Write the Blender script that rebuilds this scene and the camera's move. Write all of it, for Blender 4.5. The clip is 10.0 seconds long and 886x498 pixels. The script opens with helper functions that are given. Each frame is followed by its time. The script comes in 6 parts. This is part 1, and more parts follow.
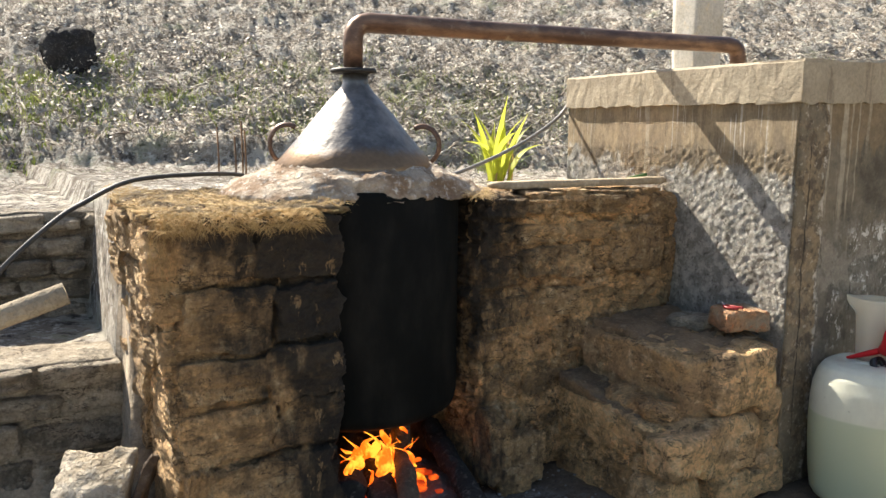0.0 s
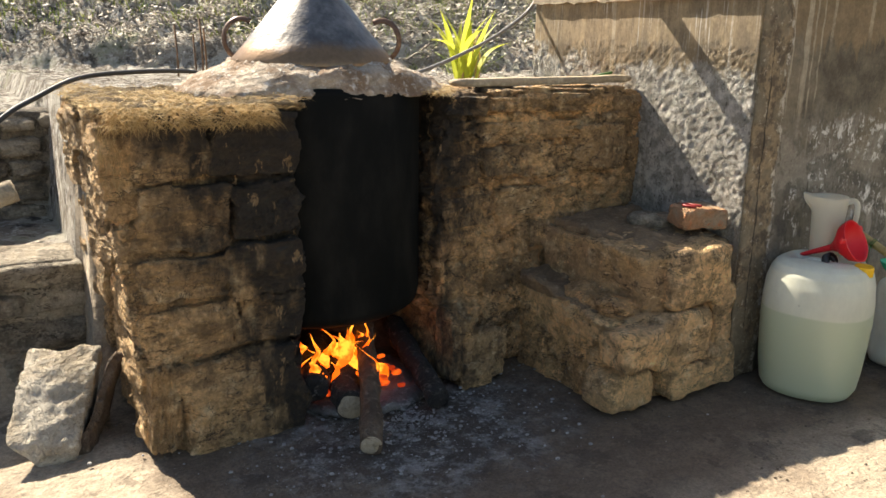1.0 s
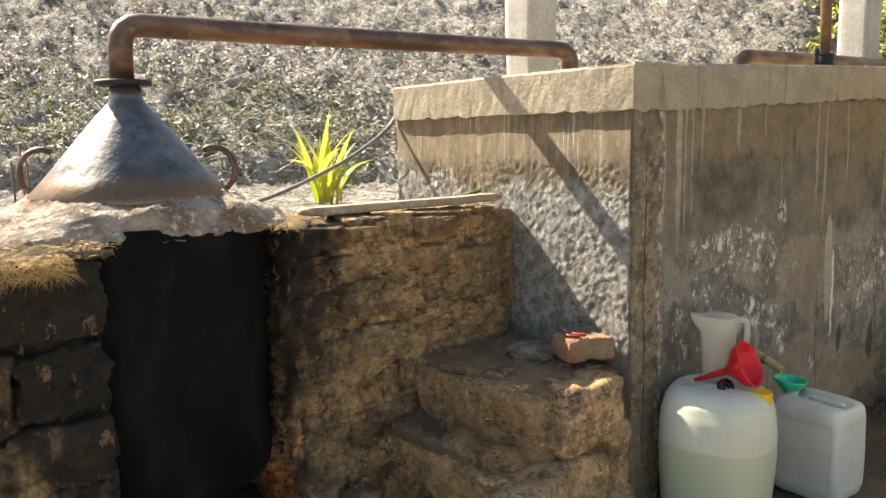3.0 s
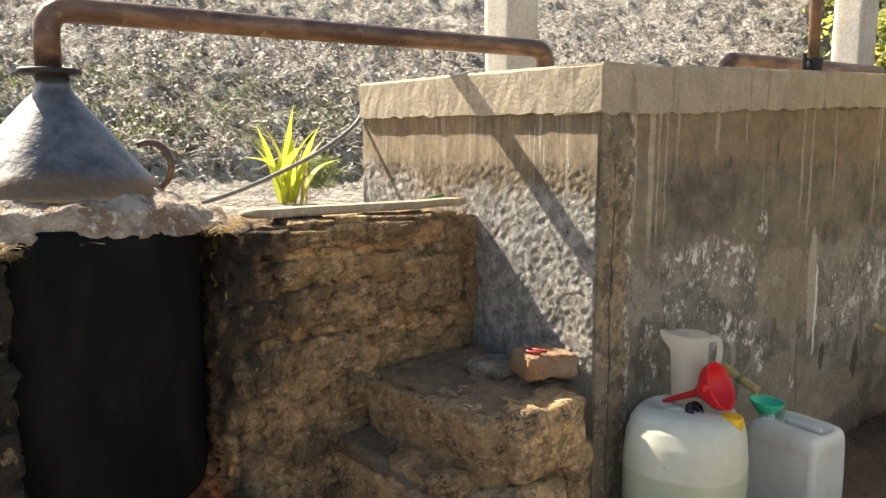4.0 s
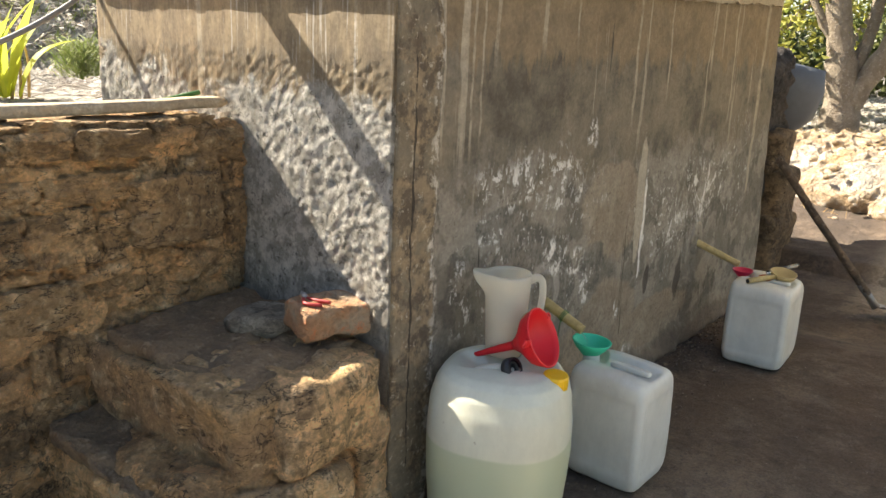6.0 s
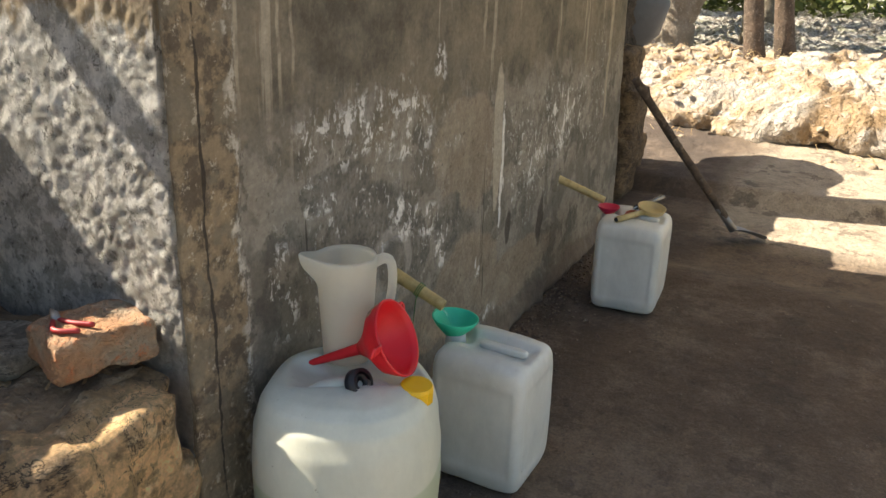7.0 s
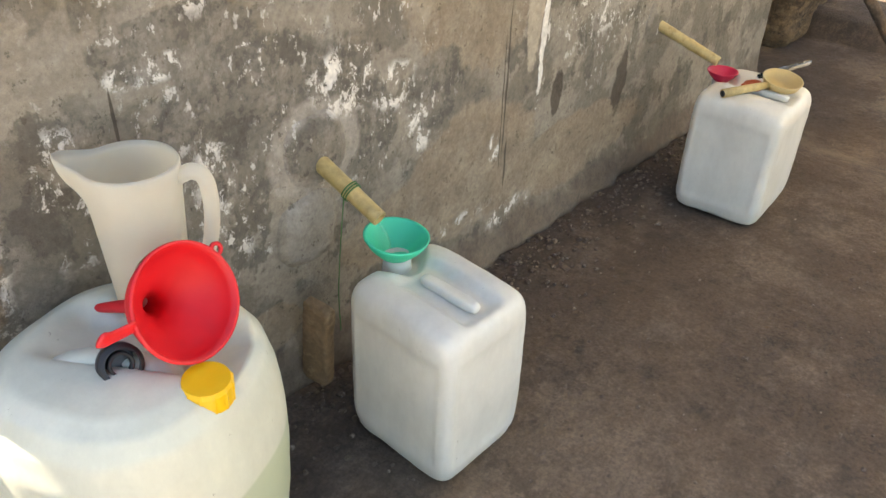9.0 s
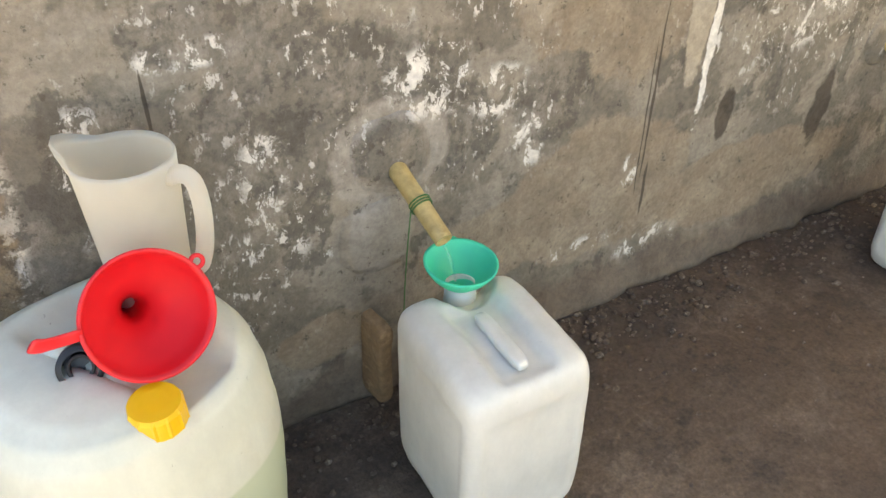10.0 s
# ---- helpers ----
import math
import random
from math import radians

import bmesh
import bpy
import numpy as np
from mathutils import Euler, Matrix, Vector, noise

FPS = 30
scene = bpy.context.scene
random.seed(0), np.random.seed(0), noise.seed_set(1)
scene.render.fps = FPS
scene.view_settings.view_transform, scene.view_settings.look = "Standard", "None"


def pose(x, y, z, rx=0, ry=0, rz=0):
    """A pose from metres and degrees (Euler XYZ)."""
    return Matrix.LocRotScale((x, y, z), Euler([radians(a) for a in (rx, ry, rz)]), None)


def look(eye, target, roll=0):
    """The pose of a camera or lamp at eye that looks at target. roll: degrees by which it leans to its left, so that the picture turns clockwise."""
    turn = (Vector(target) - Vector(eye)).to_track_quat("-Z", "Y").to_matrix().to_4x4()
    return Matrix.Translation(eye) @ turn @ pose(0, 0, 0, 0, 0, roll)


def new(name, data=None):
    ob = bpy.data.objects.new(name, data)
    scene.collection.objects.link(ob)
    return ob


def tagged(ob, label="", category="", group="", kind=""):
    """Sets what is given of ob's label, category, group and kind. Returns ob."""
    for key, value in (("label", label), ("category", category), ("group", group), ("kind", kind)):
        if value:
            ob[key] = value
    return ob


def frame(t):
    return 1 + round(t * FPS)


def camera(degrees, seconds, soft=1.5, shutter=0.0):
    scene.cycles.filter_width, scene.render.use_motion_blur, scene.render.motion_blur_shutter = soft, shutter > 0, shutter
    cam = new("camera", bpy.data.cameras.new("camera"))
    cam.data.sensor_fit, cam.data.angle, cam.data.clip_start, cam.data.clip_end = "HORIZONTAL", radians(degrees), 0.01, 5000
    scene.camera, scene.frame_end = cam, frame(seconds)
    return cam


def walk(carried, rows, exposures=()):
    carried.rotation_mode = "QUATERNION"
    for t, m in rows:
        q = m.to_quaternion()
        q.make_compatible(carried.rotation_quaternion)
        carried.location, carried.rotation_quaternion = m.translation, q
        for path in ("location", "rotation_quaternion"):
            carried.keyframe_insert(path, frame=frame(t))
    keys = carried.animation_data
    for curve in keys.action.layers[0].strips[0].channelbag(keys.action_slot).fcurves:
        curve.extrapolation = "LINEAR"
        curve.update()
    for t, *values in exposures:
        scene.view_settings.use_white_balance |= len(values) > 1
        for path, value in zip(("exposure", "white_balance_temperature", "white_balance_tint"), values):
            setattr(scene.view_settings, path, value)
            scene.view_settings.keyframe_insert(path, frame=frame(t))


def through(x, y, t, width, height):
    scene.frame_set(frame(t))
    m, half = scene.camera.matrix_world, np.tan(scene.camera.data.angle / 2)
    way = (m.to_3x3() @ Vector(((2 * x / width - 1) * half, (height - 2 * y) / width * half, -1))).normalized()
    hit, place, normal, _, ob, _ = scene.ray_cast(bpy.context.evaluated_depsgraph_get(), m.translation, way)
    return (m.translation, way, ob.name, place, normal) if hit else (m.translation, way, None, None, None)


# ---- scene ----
cam = camera(58.2, 10.0)
PATH = [
    (0, (0.159, 0.174, 1.598), (1.146, 1.891, 1.317), 0.7),
    (0.5, (0.181, 0.162, 1.568), (1.212, 1.822, 1.141), 1.0),
    (1, (0.219, 0.128, 1.557), (1.233, 1.776, 1.052), 0.8),
    (1.5, (0.275, 0.14, 1.556), (1.315, 1.769, 1.041), 0.9),
    (2, (0.377, 0.278, 1.574), (1.548, 1.817, 1.065), 1.9),
    (2.4, (0.444, 0.374, 1.636), (1.713, 1.867, 1.236), -0.4),
    (2.5, (0.459, 0.386, 1.627), (1.729, 1.887, 1.264), -0.9),
    (3, (0.594, 0.447, 1.632), (1.858, 1.975, 1.374), -0.9),
    (4.5, (0.995, 0.575, 1.639), (2.297, 2.07, 1.377), 1.8),
    (5, (1.141, 0.774, 1.648), (2.711, 1.99, 1.403), 2.7),
    (5.2, (1.196, 0.821, 1.639), (2.819, 1.957, 1.367), 1.8),
    (6.3, (1.678, 1.0, 1.592), (3.195, 2.161, 0.998), 3.2),
    (6.5, (1.806, 1.087, 1.57), (3.427, 2.091, 0.965), 3.8),
    (7, (2.062, 1.239, 1.577), (3.756, 2.064, 0.907), 1.8),
    (7.5, (2.341, 1.226, 1.543), (3.928, 2.187, 0.794), 1.7),
    (8, (2.579, 1.143, 1.531), (4.02, 2.193, 0.624), 1.5),
    (8.5, (2.846, 1.159, 1.498), (4.215, 2.204, 0.481), 2.3),
    (9, (3.088, 1.175, 1.492), (4.377, 2.23, 0.385), 2.5),
    (9.5, (3.336, 1.143, 1.475), (4.312, 2.457, 0.326), -0.3),
    (10, (3.509, 1.145, 1.476), (4.345, 2.529, 0.297), 0.8),
]
EXPOSURES = [(0, 1.53, 6950, 10), (1.5, 1.46, 7450, 10), (3, 1.60, 7250, 10), (5, 1.62, 7250, 10), (6.5, 1.94, 7150, 10), (7.4, 1.42, 7100, 10), (8.5, 2.46, 7550, 12), (9.2, 2.92, 7600, 12), (10, 3.0, 7600, 12)]
walk(cam, [(t, look(eye, target, roll)) for t, eye, target, roll in PATH], EXPOSURES)

# ---------------------------------------------------------------- light
SUN = Vector((-0.24, 1.0, 0.97)).normalized()   # towards the sun
world = bpy.data.worlds.new("world")
scene.world = world
world.use_nodes = True
wn = world.node_tree.nodes
sky = wn.new("ShaderNodeTexSky")
sky.sky_type, sky.sun_disc = "NISHITA", False
sky.sun_elevation = math.asin(SUN.z)
sky.sun_rotation = math.atan2(SUN.x, SUN.y)
world.node_tree.links.new(sky.outputs["Color"], wn["Background"].inputs["Color"])
wn["Background"].inputs["Strength"].default_value = 0.075
sun = new("sun", bpy.data.lights.new("sun", "SUN"))
sun.data.energy, sun.data.angle, sun.data.color = 5.0, radians(0.55), (1.0, 0.95, 0.86)
sun.matrix_world = look((0, 0, 0), -SUN)

# ---------------------------------------------------------------- node helpers
class Mat:
    """A node material in the making."""
    def __init__(self, name):
        self.m = bpy.data.materials.new(name)
        self.m.use_nodes = True
        self.t = self.m.node_tree
        self.b = self.t.nodes["Principled BSDF"]
        self.pos = self.t.nodes.new("ShaderNodeNewGeometry").outputs["Position"]

    def put(self, socket, value):
        if isinstance(value, bpy.types.NodeSocket):
            self.t.links.new(value, socket)
        elif isinstance(value, (tuple, list)) and len(value) == 3 and socket.type == "RGBA":
            socket.default_value = (*value, 1)
        else:
            socket.default_value = value

    def stretch(self, sx, sy, sz, shift=(0, 0, 0)):
        n = self.t.nodes.new("ShaderNodeMapping")
        self.put(n.inputs["Vector"], self.pos)
        n.inputs["Scale"].default_value = (sx, sy, sz)
        n.inputs["Location"].default_value = shift
        return n.outputs["Vector"]

    def noise(self, scale, detail=6, rough=0.6, vec=None, distort=0.0):
        n = self.t.nodes.new("ShaderNodeTexNoise")
        self.put(n.inputs["Vector"], vec or self.pos)
        n.inputs["Scale"].default_value, n.inputs["Detail"].default_value = scale, detail
        n.inputs["Roughness"].default_value, n.inputs["Distortion"].default_value = rough, distort
        return n.outputs["Fac"]

    def voronoi(self, scale, feature="F1", vec=None):
        n = self.t.nodes.new("ShaderNodeTexVoronoi")
        n.feature = feature
        self.put(n.inputs["Vector"], vec or self.pos)
        n.inputs["Scale"].default_value = scale
        return n.outputs["Distance"]

    def axis(self, which):
        n = self.t.nodes.new("ShaderNodeSeparateXYZ")
        self.put(n.inputs[0], self.pos)
        return n.outputs[which]

    def math(self, op, a, b=0.0, c=0.0):
        n = self.t.nodes.new("ShaderNodeMath")
        n.operation = op
        for s, v in zip(n.inputs, (a, b, c)):
            self.put(s, v)
        return n.outputs[0]

    def step(self, v, lo, hi, a=0.0, b=1.0):
        n = self.t.nodes.new("ShaderNodeMapRange")
        n.interpolation_type = "SMOOTHSTEP"
        for key, x in (("Value", v), ("From Min", lo), ("From Max", hi), ("To Min", a), ("To Max", b)):
            self.put(n.inputs[key], x)
        return n.outputs[0]

    def mix(self, f, a, b, blend="MIX"):
        n = self.t.nodes.new("ShaderNodeMix")
        n.data_type, n.blend_type = "RGBA", blend
        self.put(n.inputs[0], f)
        self.put(n.inputs[6], a)
        self.put(n.inputs[7], b)
        return n.outputs[2]

    def random(self):
        return self.t.nodes.new("ShaderNodeObjectInfo").outputs["Random"]

    def island(self):
        return self.t.nodes.new("ShaderNodeNewGeometry").outputs["Random Per Island"]

    def tone(self, colour, f, lo, hi):
        """colour times a grey that goes from lo to hi with f"""
        v = self.step(f, 0.0, 1.0, lo, hi)
        n = self.t.nodes.new("ShaderNodeCombineColor")
        for s in n.inputs:
            self.put(s, v)
        return self.mix(1.0, colour, n.outputs[0], "MULTIPLY")

    def bump(self, height, strength=0.5, distance=0.01, under=None):
        n = self.t.nodes.new("ShaderNodeBump")
        self.put(n.inputs["Height"], height)
        n.inputs["Strength"].default_value, n.inputs["Distance"].default_value = strength, distance
        if under:
            self.put(n.inputs["Normal"], under)
        self.put(self.b.inputs["Normal"], n.outputs[0])
        return n.outputs[0]

    def done(self, colour, rough=0.85, metal=0.0, **more):
        self.put(self.b.inputs["Base Color"], colour)
        self.put(self.b.inputs["Roughness"], rough)
        self.put(self.b.inputs["Metallic"], metal)
        for k, v in more.items():
            self.put(self.b.inputs[k.replace("_", " ").title().replace("Ior", "IOR")], v)
        return self.m


def earth(name, c1, c2, c3, scale=2.0, fine=30.0, rough=0.95, lump=0.5, dist=0.012, vary=0.35, stones=True):
    m = Mat(name)
    big, mid, small = m.noise(scale), m.noise(scale * 5, 5, 0.65), m.noise(fine, 4, 0.7)
    col = m.mix(m.step(big, 0.38, 0.62), c1, c2)
    col = m.mix(m.step(mid, 0.52, 0.72), col, c3)
    col = m.tone(col, small, 1.0 - vary, 1.0 + vary)
    if stones:
        col = m.tone(col, m.random(), 0.82, 1.15)
    first = m.bump(mid, lump, dist * 3)
    m.bump(small, lump, dist, first)
    return m.done(col, rough)


def plain(name, colour, rough=0.5, metal=0.0, grime=0.15, scale=14.0, bump=0.05, **more):
    m = Mat(name)
    n = m.noise(scale, 5, 0.65)
    col = m.tone(colour, n, 1 - grime, 1 + grime)
    m.bump(m.noise(scale * 6, 3), bump, 0.003)
    return m.done(col, m.step(n, 0.3, 0.7, max(rough - 0.1, 0), min(rough + 0.1, 1)), metal, **more)


# ---------------------------------------------------------------- materials
def soot_mask(m):
    """1 where smoke has blackened the masonry round the boiler"""
    x, z = m.axis(0), m.axis(2)
    n = m.noise(3.2, 6, 0.65)
    n2 = m.noise(14, 4, 0.6, m.stretch(1, 1, 0.35))
    off = m.math("ABSOLUTE", m.math("SUBTRACT", x, 1.61))
    width = m.math("MULTIPLY_ADD", z, 0.27, 0.35)
    width = m.math("MULTIPLY_ADD", m.math("SUBTRACT", n, 0.5), 0.75, width)
    width = m.math("MULTIPLY_ADD", m.math("SUBTRACT", n2, 0.5), 0.7, width)
    width = m.math("MULTIPLY_ADD", m.step(x, 1.7, 1.3), 0.07, width)
    return m.step(m.math("SUBTRACT", width, off), -0.20, 0.20)


def masonry(name, c1, c2, c3, soot=True, lump=0.7, cracks=8.0):
    m = Mat(name)
    big, mid, small = m.noise(3.0), m.noise(13, 6, 0.65), m.noise(70, 4, 0.7)
    col = m.mix(m.step(big, 0.36, 0.64), c1, c2)
    col = m.mix(m.step(mid, 0.5, 0.75), col, c3)
    col = m.tone(col, m.random(), 0.85, 1.3)
    col = m.mix(m.step(m.noise(9, 8, 0.75), 0.50, 0.64, 0, 0.75), col, tuple(0.38 * c for c in c2))
    warp = m.t.nodes.new("ShaderNodeVectorMath")
    warp.operation = "MULTIPLY_ADD"
    tex = m.t.nodes.new("ShaderNodeTexNoise")
    tex.inputs["Scale"].default_value = 9
    m.put(tex.inputs["Vector"], m.pos)
    m.put(warp.inputs[0], tex.outputs["Color"])
    warp.inputs[1].default_value = (0.3, 0.3, 0.3)
    m.put(warp.inputs[2], m.pos)
    crack = m.voronoi(cracks, "DISTANCE_TO_EDGE", warp.outputs[0])
    crevice = m.math("MULTIPLY", m.step(crack, 0.035, 0.008), m.step(m.noise(6, 4, 0.7), 0.52, 0.66))
    col = m.mix(m.math("MULTIPLY", crevice, 0.65), col, (0.035, 0.025, 0.017))
    col = m.mix(m.step(m.noise(26, 7, 0.75), 0.58, 0.70, 0, 0.6), col, tuple(min(1, 1.25 * c) for c in c3))
    col = m.mix(m.step(m.noise(4.5, 9, 0.7, m.stretch(1, 1, 1.7, (1, 7, 3))), 0.53, 0.585, 0, 0.7), col, tuple(0.42 * c for c in c1))
    col = m.mix(m.step(m.noise(7, 9, 0.72, m.stretch(1, 1, 1.5, (8, 2, 1))), 0.57, 0.61, 0, 0.75), col, tuple(min(1, 1.3 * c) for c in c1))
    layers = m.noise(1.0, 8, 0.62, m.stretch(4.5, 4.5, 15))
    split = m.step(m.math("ABSOLUTE", m.math("SUBTRACT", layers, 0.5)), 0.012, 0.003)
    split = m.math("MULTIPLY", split, m.step(m.noise(5, 5, 0.6), 0.46, 0.56))
    up = m.noise(1.0, 8, 0.66, m.stretch(11, 11, 4.5, (3, 1, 6)))
    fissure = m.math("MULTIPLY", m.step(m.math("ABSOLUTE", m.math("SUBTRACT", up, 0.5)), 0.010, 0.003), m.step(m.noise(4, 5, 0.6, m.stretch(1, 1, 1, (5, 5, 5))), 0.52, 0.6))
    split = m.math("MAXIMUM", split, fissure)
    col = m.mix(m.math("MULTIPLY", split, 0.85), col, (0.030, 0.021, 0.014))
    col = m.tone(col, m.noise(28, 9, 0.8), 0.6, 1.6)
    col = m.tone(col, small, 0.6, 1.4)
    if soot:
        s = soot_mask(m)
        spall = m.math("MULTIPLY", m.step(m.noise(1.0, 8, 0.72, m.stretch(16, 16, 7, (2, 0, 4))), 0.585, 0.63), 0.55)
        s = m.math("MULTIPLY", s, m.math("SUBTRACT", 1.0, spall))
        col = m.mix(m.math("MULTIPLY", s, 0.95), col, m.tone((0.014, 0.012, 0.010), mid, 0.4, 1.7))
    chips = m.math("MULTIPLY", m.voronoi(24, "F1", warp.outputs[0]), 0.35)
    first = m.bump(m.math("SUBTRACT", m.math("ADD", mid, chips), m.math("MULTIPLY", m.math("MAXIMUM", crevice, split), 0.6)), lump, 0.06)
    m.bump(m.noise(60, 8, 0.82), 1.0, 0.022, first)
    return m.done(col, 0.93)


M_STONE = masonry("stove_stone", (0.55, 0.345, 0.165), (0.36, 0.23, 0.115), (0.70, 0.53, 0.31))
M_MUD = masonry("stove_mud", (0.76, 0.46, 0.21), (0.56, 0.335, 0.16), (0.82, 0.60, 0.34), lump=1.0)
M_ROCK = masonry("field_stone", (0.36, 0.31, 0.24), (0.28, 0.23, 0.17), (0.45, 0.40, 0.32), soot=False)
M_STEP = masonry("step_stone", (0.78, 0.50, 0.24), (0.50, 0.32, 0.17), (0.82, 0.62, 0.37), soot=False)


def concrete(name, side=False, rim=False):
    m = Mat(name)
    x, z = m.axis(1 if side else 0), m.axis(2)
    big, mid, small = m.noise(1.4, 6), m.noise(8, 6, 0.65), m.noise(60, 4, 0.7)
    col = m.mix(m.step(big, 0.35, 0.65), (0.27, 0.23, 0.175), (0.34, 0.29, 0.22))
    if rim:
        col = m.mix(m.step(mid, 0.45, 0.75), (0.40, 0.335, 0.24), (0.27, 0.22, 0.15))
        col = m.tone(col, m.noise(16, 7, 0.78), 0.5, 1.45)
        col = m.mix(m.step(m.noise(1.0, 5, 0.65, m.stretch(20, 20, 2)), 0.56, 0.66, 0, 0.5), col, (0.16, 0.125, 0.085))
        col = m.tone(col, small, 0.65, 1.3)
        first = m.bump(m.noise(9, 6, 0.7), 0.3, 0.012)
        m.bump(small, 0.6, 0.006, first)
        return m.done(col, 0.9)
    # damp lower wall under a ragged line
    line = m.math("MULTIPLY_ADD", m.math("SUBTRACT", m.noise(5, 8, 0.66, m.stretch(1, 1, 0.6)), 0.5), 0.7, 1.47) if side else m.math("MULTIPLY_ADD", m.math("SUBTRACT", m.noise(9, 7, 0.72, m.stretch(1, 1, 0.22)), 0.5), 0.5, 1.58)
    damp = m.step(m.math("SUBTRACT", line, z), -0.02, 0.05)
    warm = m.mix(m.step(mid, 0.4, 0.7), (0.255, 0.19, 0.115), (0.195, 0.143, 0.086))
    grey = m.mix(m.step(mid, 0.35, 0.7), (0.105, 0.088, 0.063), (0.205, 0.172, 0.125))
    if side:
        grey = m.mix(m.step(m.noise(16, 9, 0.74), 0.45, 0.56), (0.40, 0.37, 0.315), (0.70, 0.66, 0.59))
        grey = m.mix(m.step(m.noise(34, 8, 0.78), 0.56, 0.61, 0, 0.85), grey, (0.12, 0.105, 0.085))
        grey = m.mix(m.step(z, 0.80, 0.62), grey, (0.44, 0.39, 0.32))
        col = m.mix(damp, m.mix(m.step(m.noise(12, 6, 0.7, m.stretch(1, 1, 0.3)), 0.4, 0.6), (0.40, 0.30, 0.18), (0.25, 0.19, 0.12)), grey)
        drip = m.noise(1.0, 5, 0.6, m.stretch(55, 55, 1.4, (5, 2, 0)))
        col = m.mix(m.math("MULTIPLY", m.math("MULTIPLY", m.step(drip, 0.58, 0.63), m.step(m.noise(4), 0.42, 0.55)), m.step(z, 1.2, 1.5, 0, 0.85)), col, (0.62, 0.57, 0.48))
    else:
        col = m.mix(damp, warm, m.mix(m.step(m.noise(2.3, 7, 0.7), 0.40, 0.58), grey, (0.225, 0.185, 0.13)))
    # lime runs
    runs = m.noise(1.0, 4, 0.55, m.stretch(*((30, 30, 0.9) if side else (17, 17, 0.55))))
    top = m.step(z, *((1.1, 1.4) if side else (0.75, 1.5)))
    col = m.mix(m.math("MULTIPLY", m.step(runs, 0.61, 0.68), m.math("MULTIPLY", top, 0.65)), col, (0.50, 0.43, 0.32))
    runs2 = m.noise(1.0, 4, 0.55, m.stretch(11, 11, 0.5, (3, 3, 0)))
    col = m.mix(m.math("MULTIPLY", m.step(runs2, 0.6, 0.7), 0.12 if side else 0.4), col, (0.11, 0.085, 0.06))
    if not side:
        def spot(cx, cz, rx, rz, ragged=0.55, freq=9.0):
            """above 0 inside a ragged oval on the wall"""
            dx = m.math("DIVIDE", m.math("SUBTRACT", x, cx), rx)
            dz = m.math("DIVIDE", m.math("SUBTRACT", z, cz), rz)
            d = m.math("SQRT", m.math("ADD", m.math("MULTIPLY", dx, dx), m.math("MULTIPLY", dz, dz)))
            return m.math("SUBTRACT", m.math("MULTIPLY_ADD", m.math("SUBTRACT", m.noise(freq, 6, 0.7), 0.5), ragged * 2, 1.0), d)

        def within(spots, ragged, freq, lo, hi):
            most = None
            for a in spots:
                k = m.step(spot(*a, ragged, freq), lo, hi)
                most = k if most is None else m.math("MAXIMUM", most, k)
            return most
        # grey damp cement below, with clear-edged darker and paler patches
        lower = m.step(m.math("MULTIPLY_ADD", m.math("SUBTRACT", m.noise(2.4, 7, 0.65), 0.5), 0.9, z), 1.22, 1.10)
        cement = m.mix(m.step(m.noise(3.6, 8, 0.62), 0.47, 0.53), (0.185, 0.160, 0.125), (0.275, 0.240, 0.190))
        cement = m.mix(m.step(m.noise(5.2, 9, 0.65, m.stretch(1, 1, 0.8, (4, 1, 2))), 0.55, 0.585, 0, 0.8), cement, (0.120, 0.103, 0.080))
        col = m.mix(lower, col, cement)
        pale = within(((4.74, 0.92, 0.30, 0.24), (4.78, 0.38, 0.34, 0.22), (5.35, 0.26, 0.5, 0.14), (4.45, 0.33, 0.22, 0.12), (3.98, 0.22, 0.12, 0.08)), 0.5, 4.0, 0.0, 0.12)
        col = m.mix(pale, col, m.mix(m.step(m.noise(6, 6, 0.6), 0.4, 0.6), (0.31, 0.255, 0.185), (0.26, 0.205, 0.145)))
        grey = within(((4.04, 0.78, 0.26, 0.20), (4.60, 0.69, 0.13, 0.12), (3.86, 0.99, 0.20, 0.07), (4.32, 0.66, 0.12, 0.12)), 0.5, 5.0, 0.0, 0.1)
        col = m.mix(m.math("MULTIPLY", grey, 0.9), col, m.mix(m.step(m.noise(15, 7, 0.7), 0.45, 0.55), (0.125, 0.110, 0.088), (0.185, 0.162, 0.13)))
        ring = m.step(m.math("ABSOLUTE", spot(4.168, 0.66, 0.115, 0.10, 0.25, 12)), 0.30, 0.12)
        col = m.mix(m.math("MULTIPLY", ring, 0.7), col, (0.37, 0.33, 0.28))
        col = m.mix(m.step(spot(4.13, 0.47, 0.085, 0.11, 0.25, 12), 0.0, 0.1, 0, 0.8), col, (0.30, 0.27, 0.23))
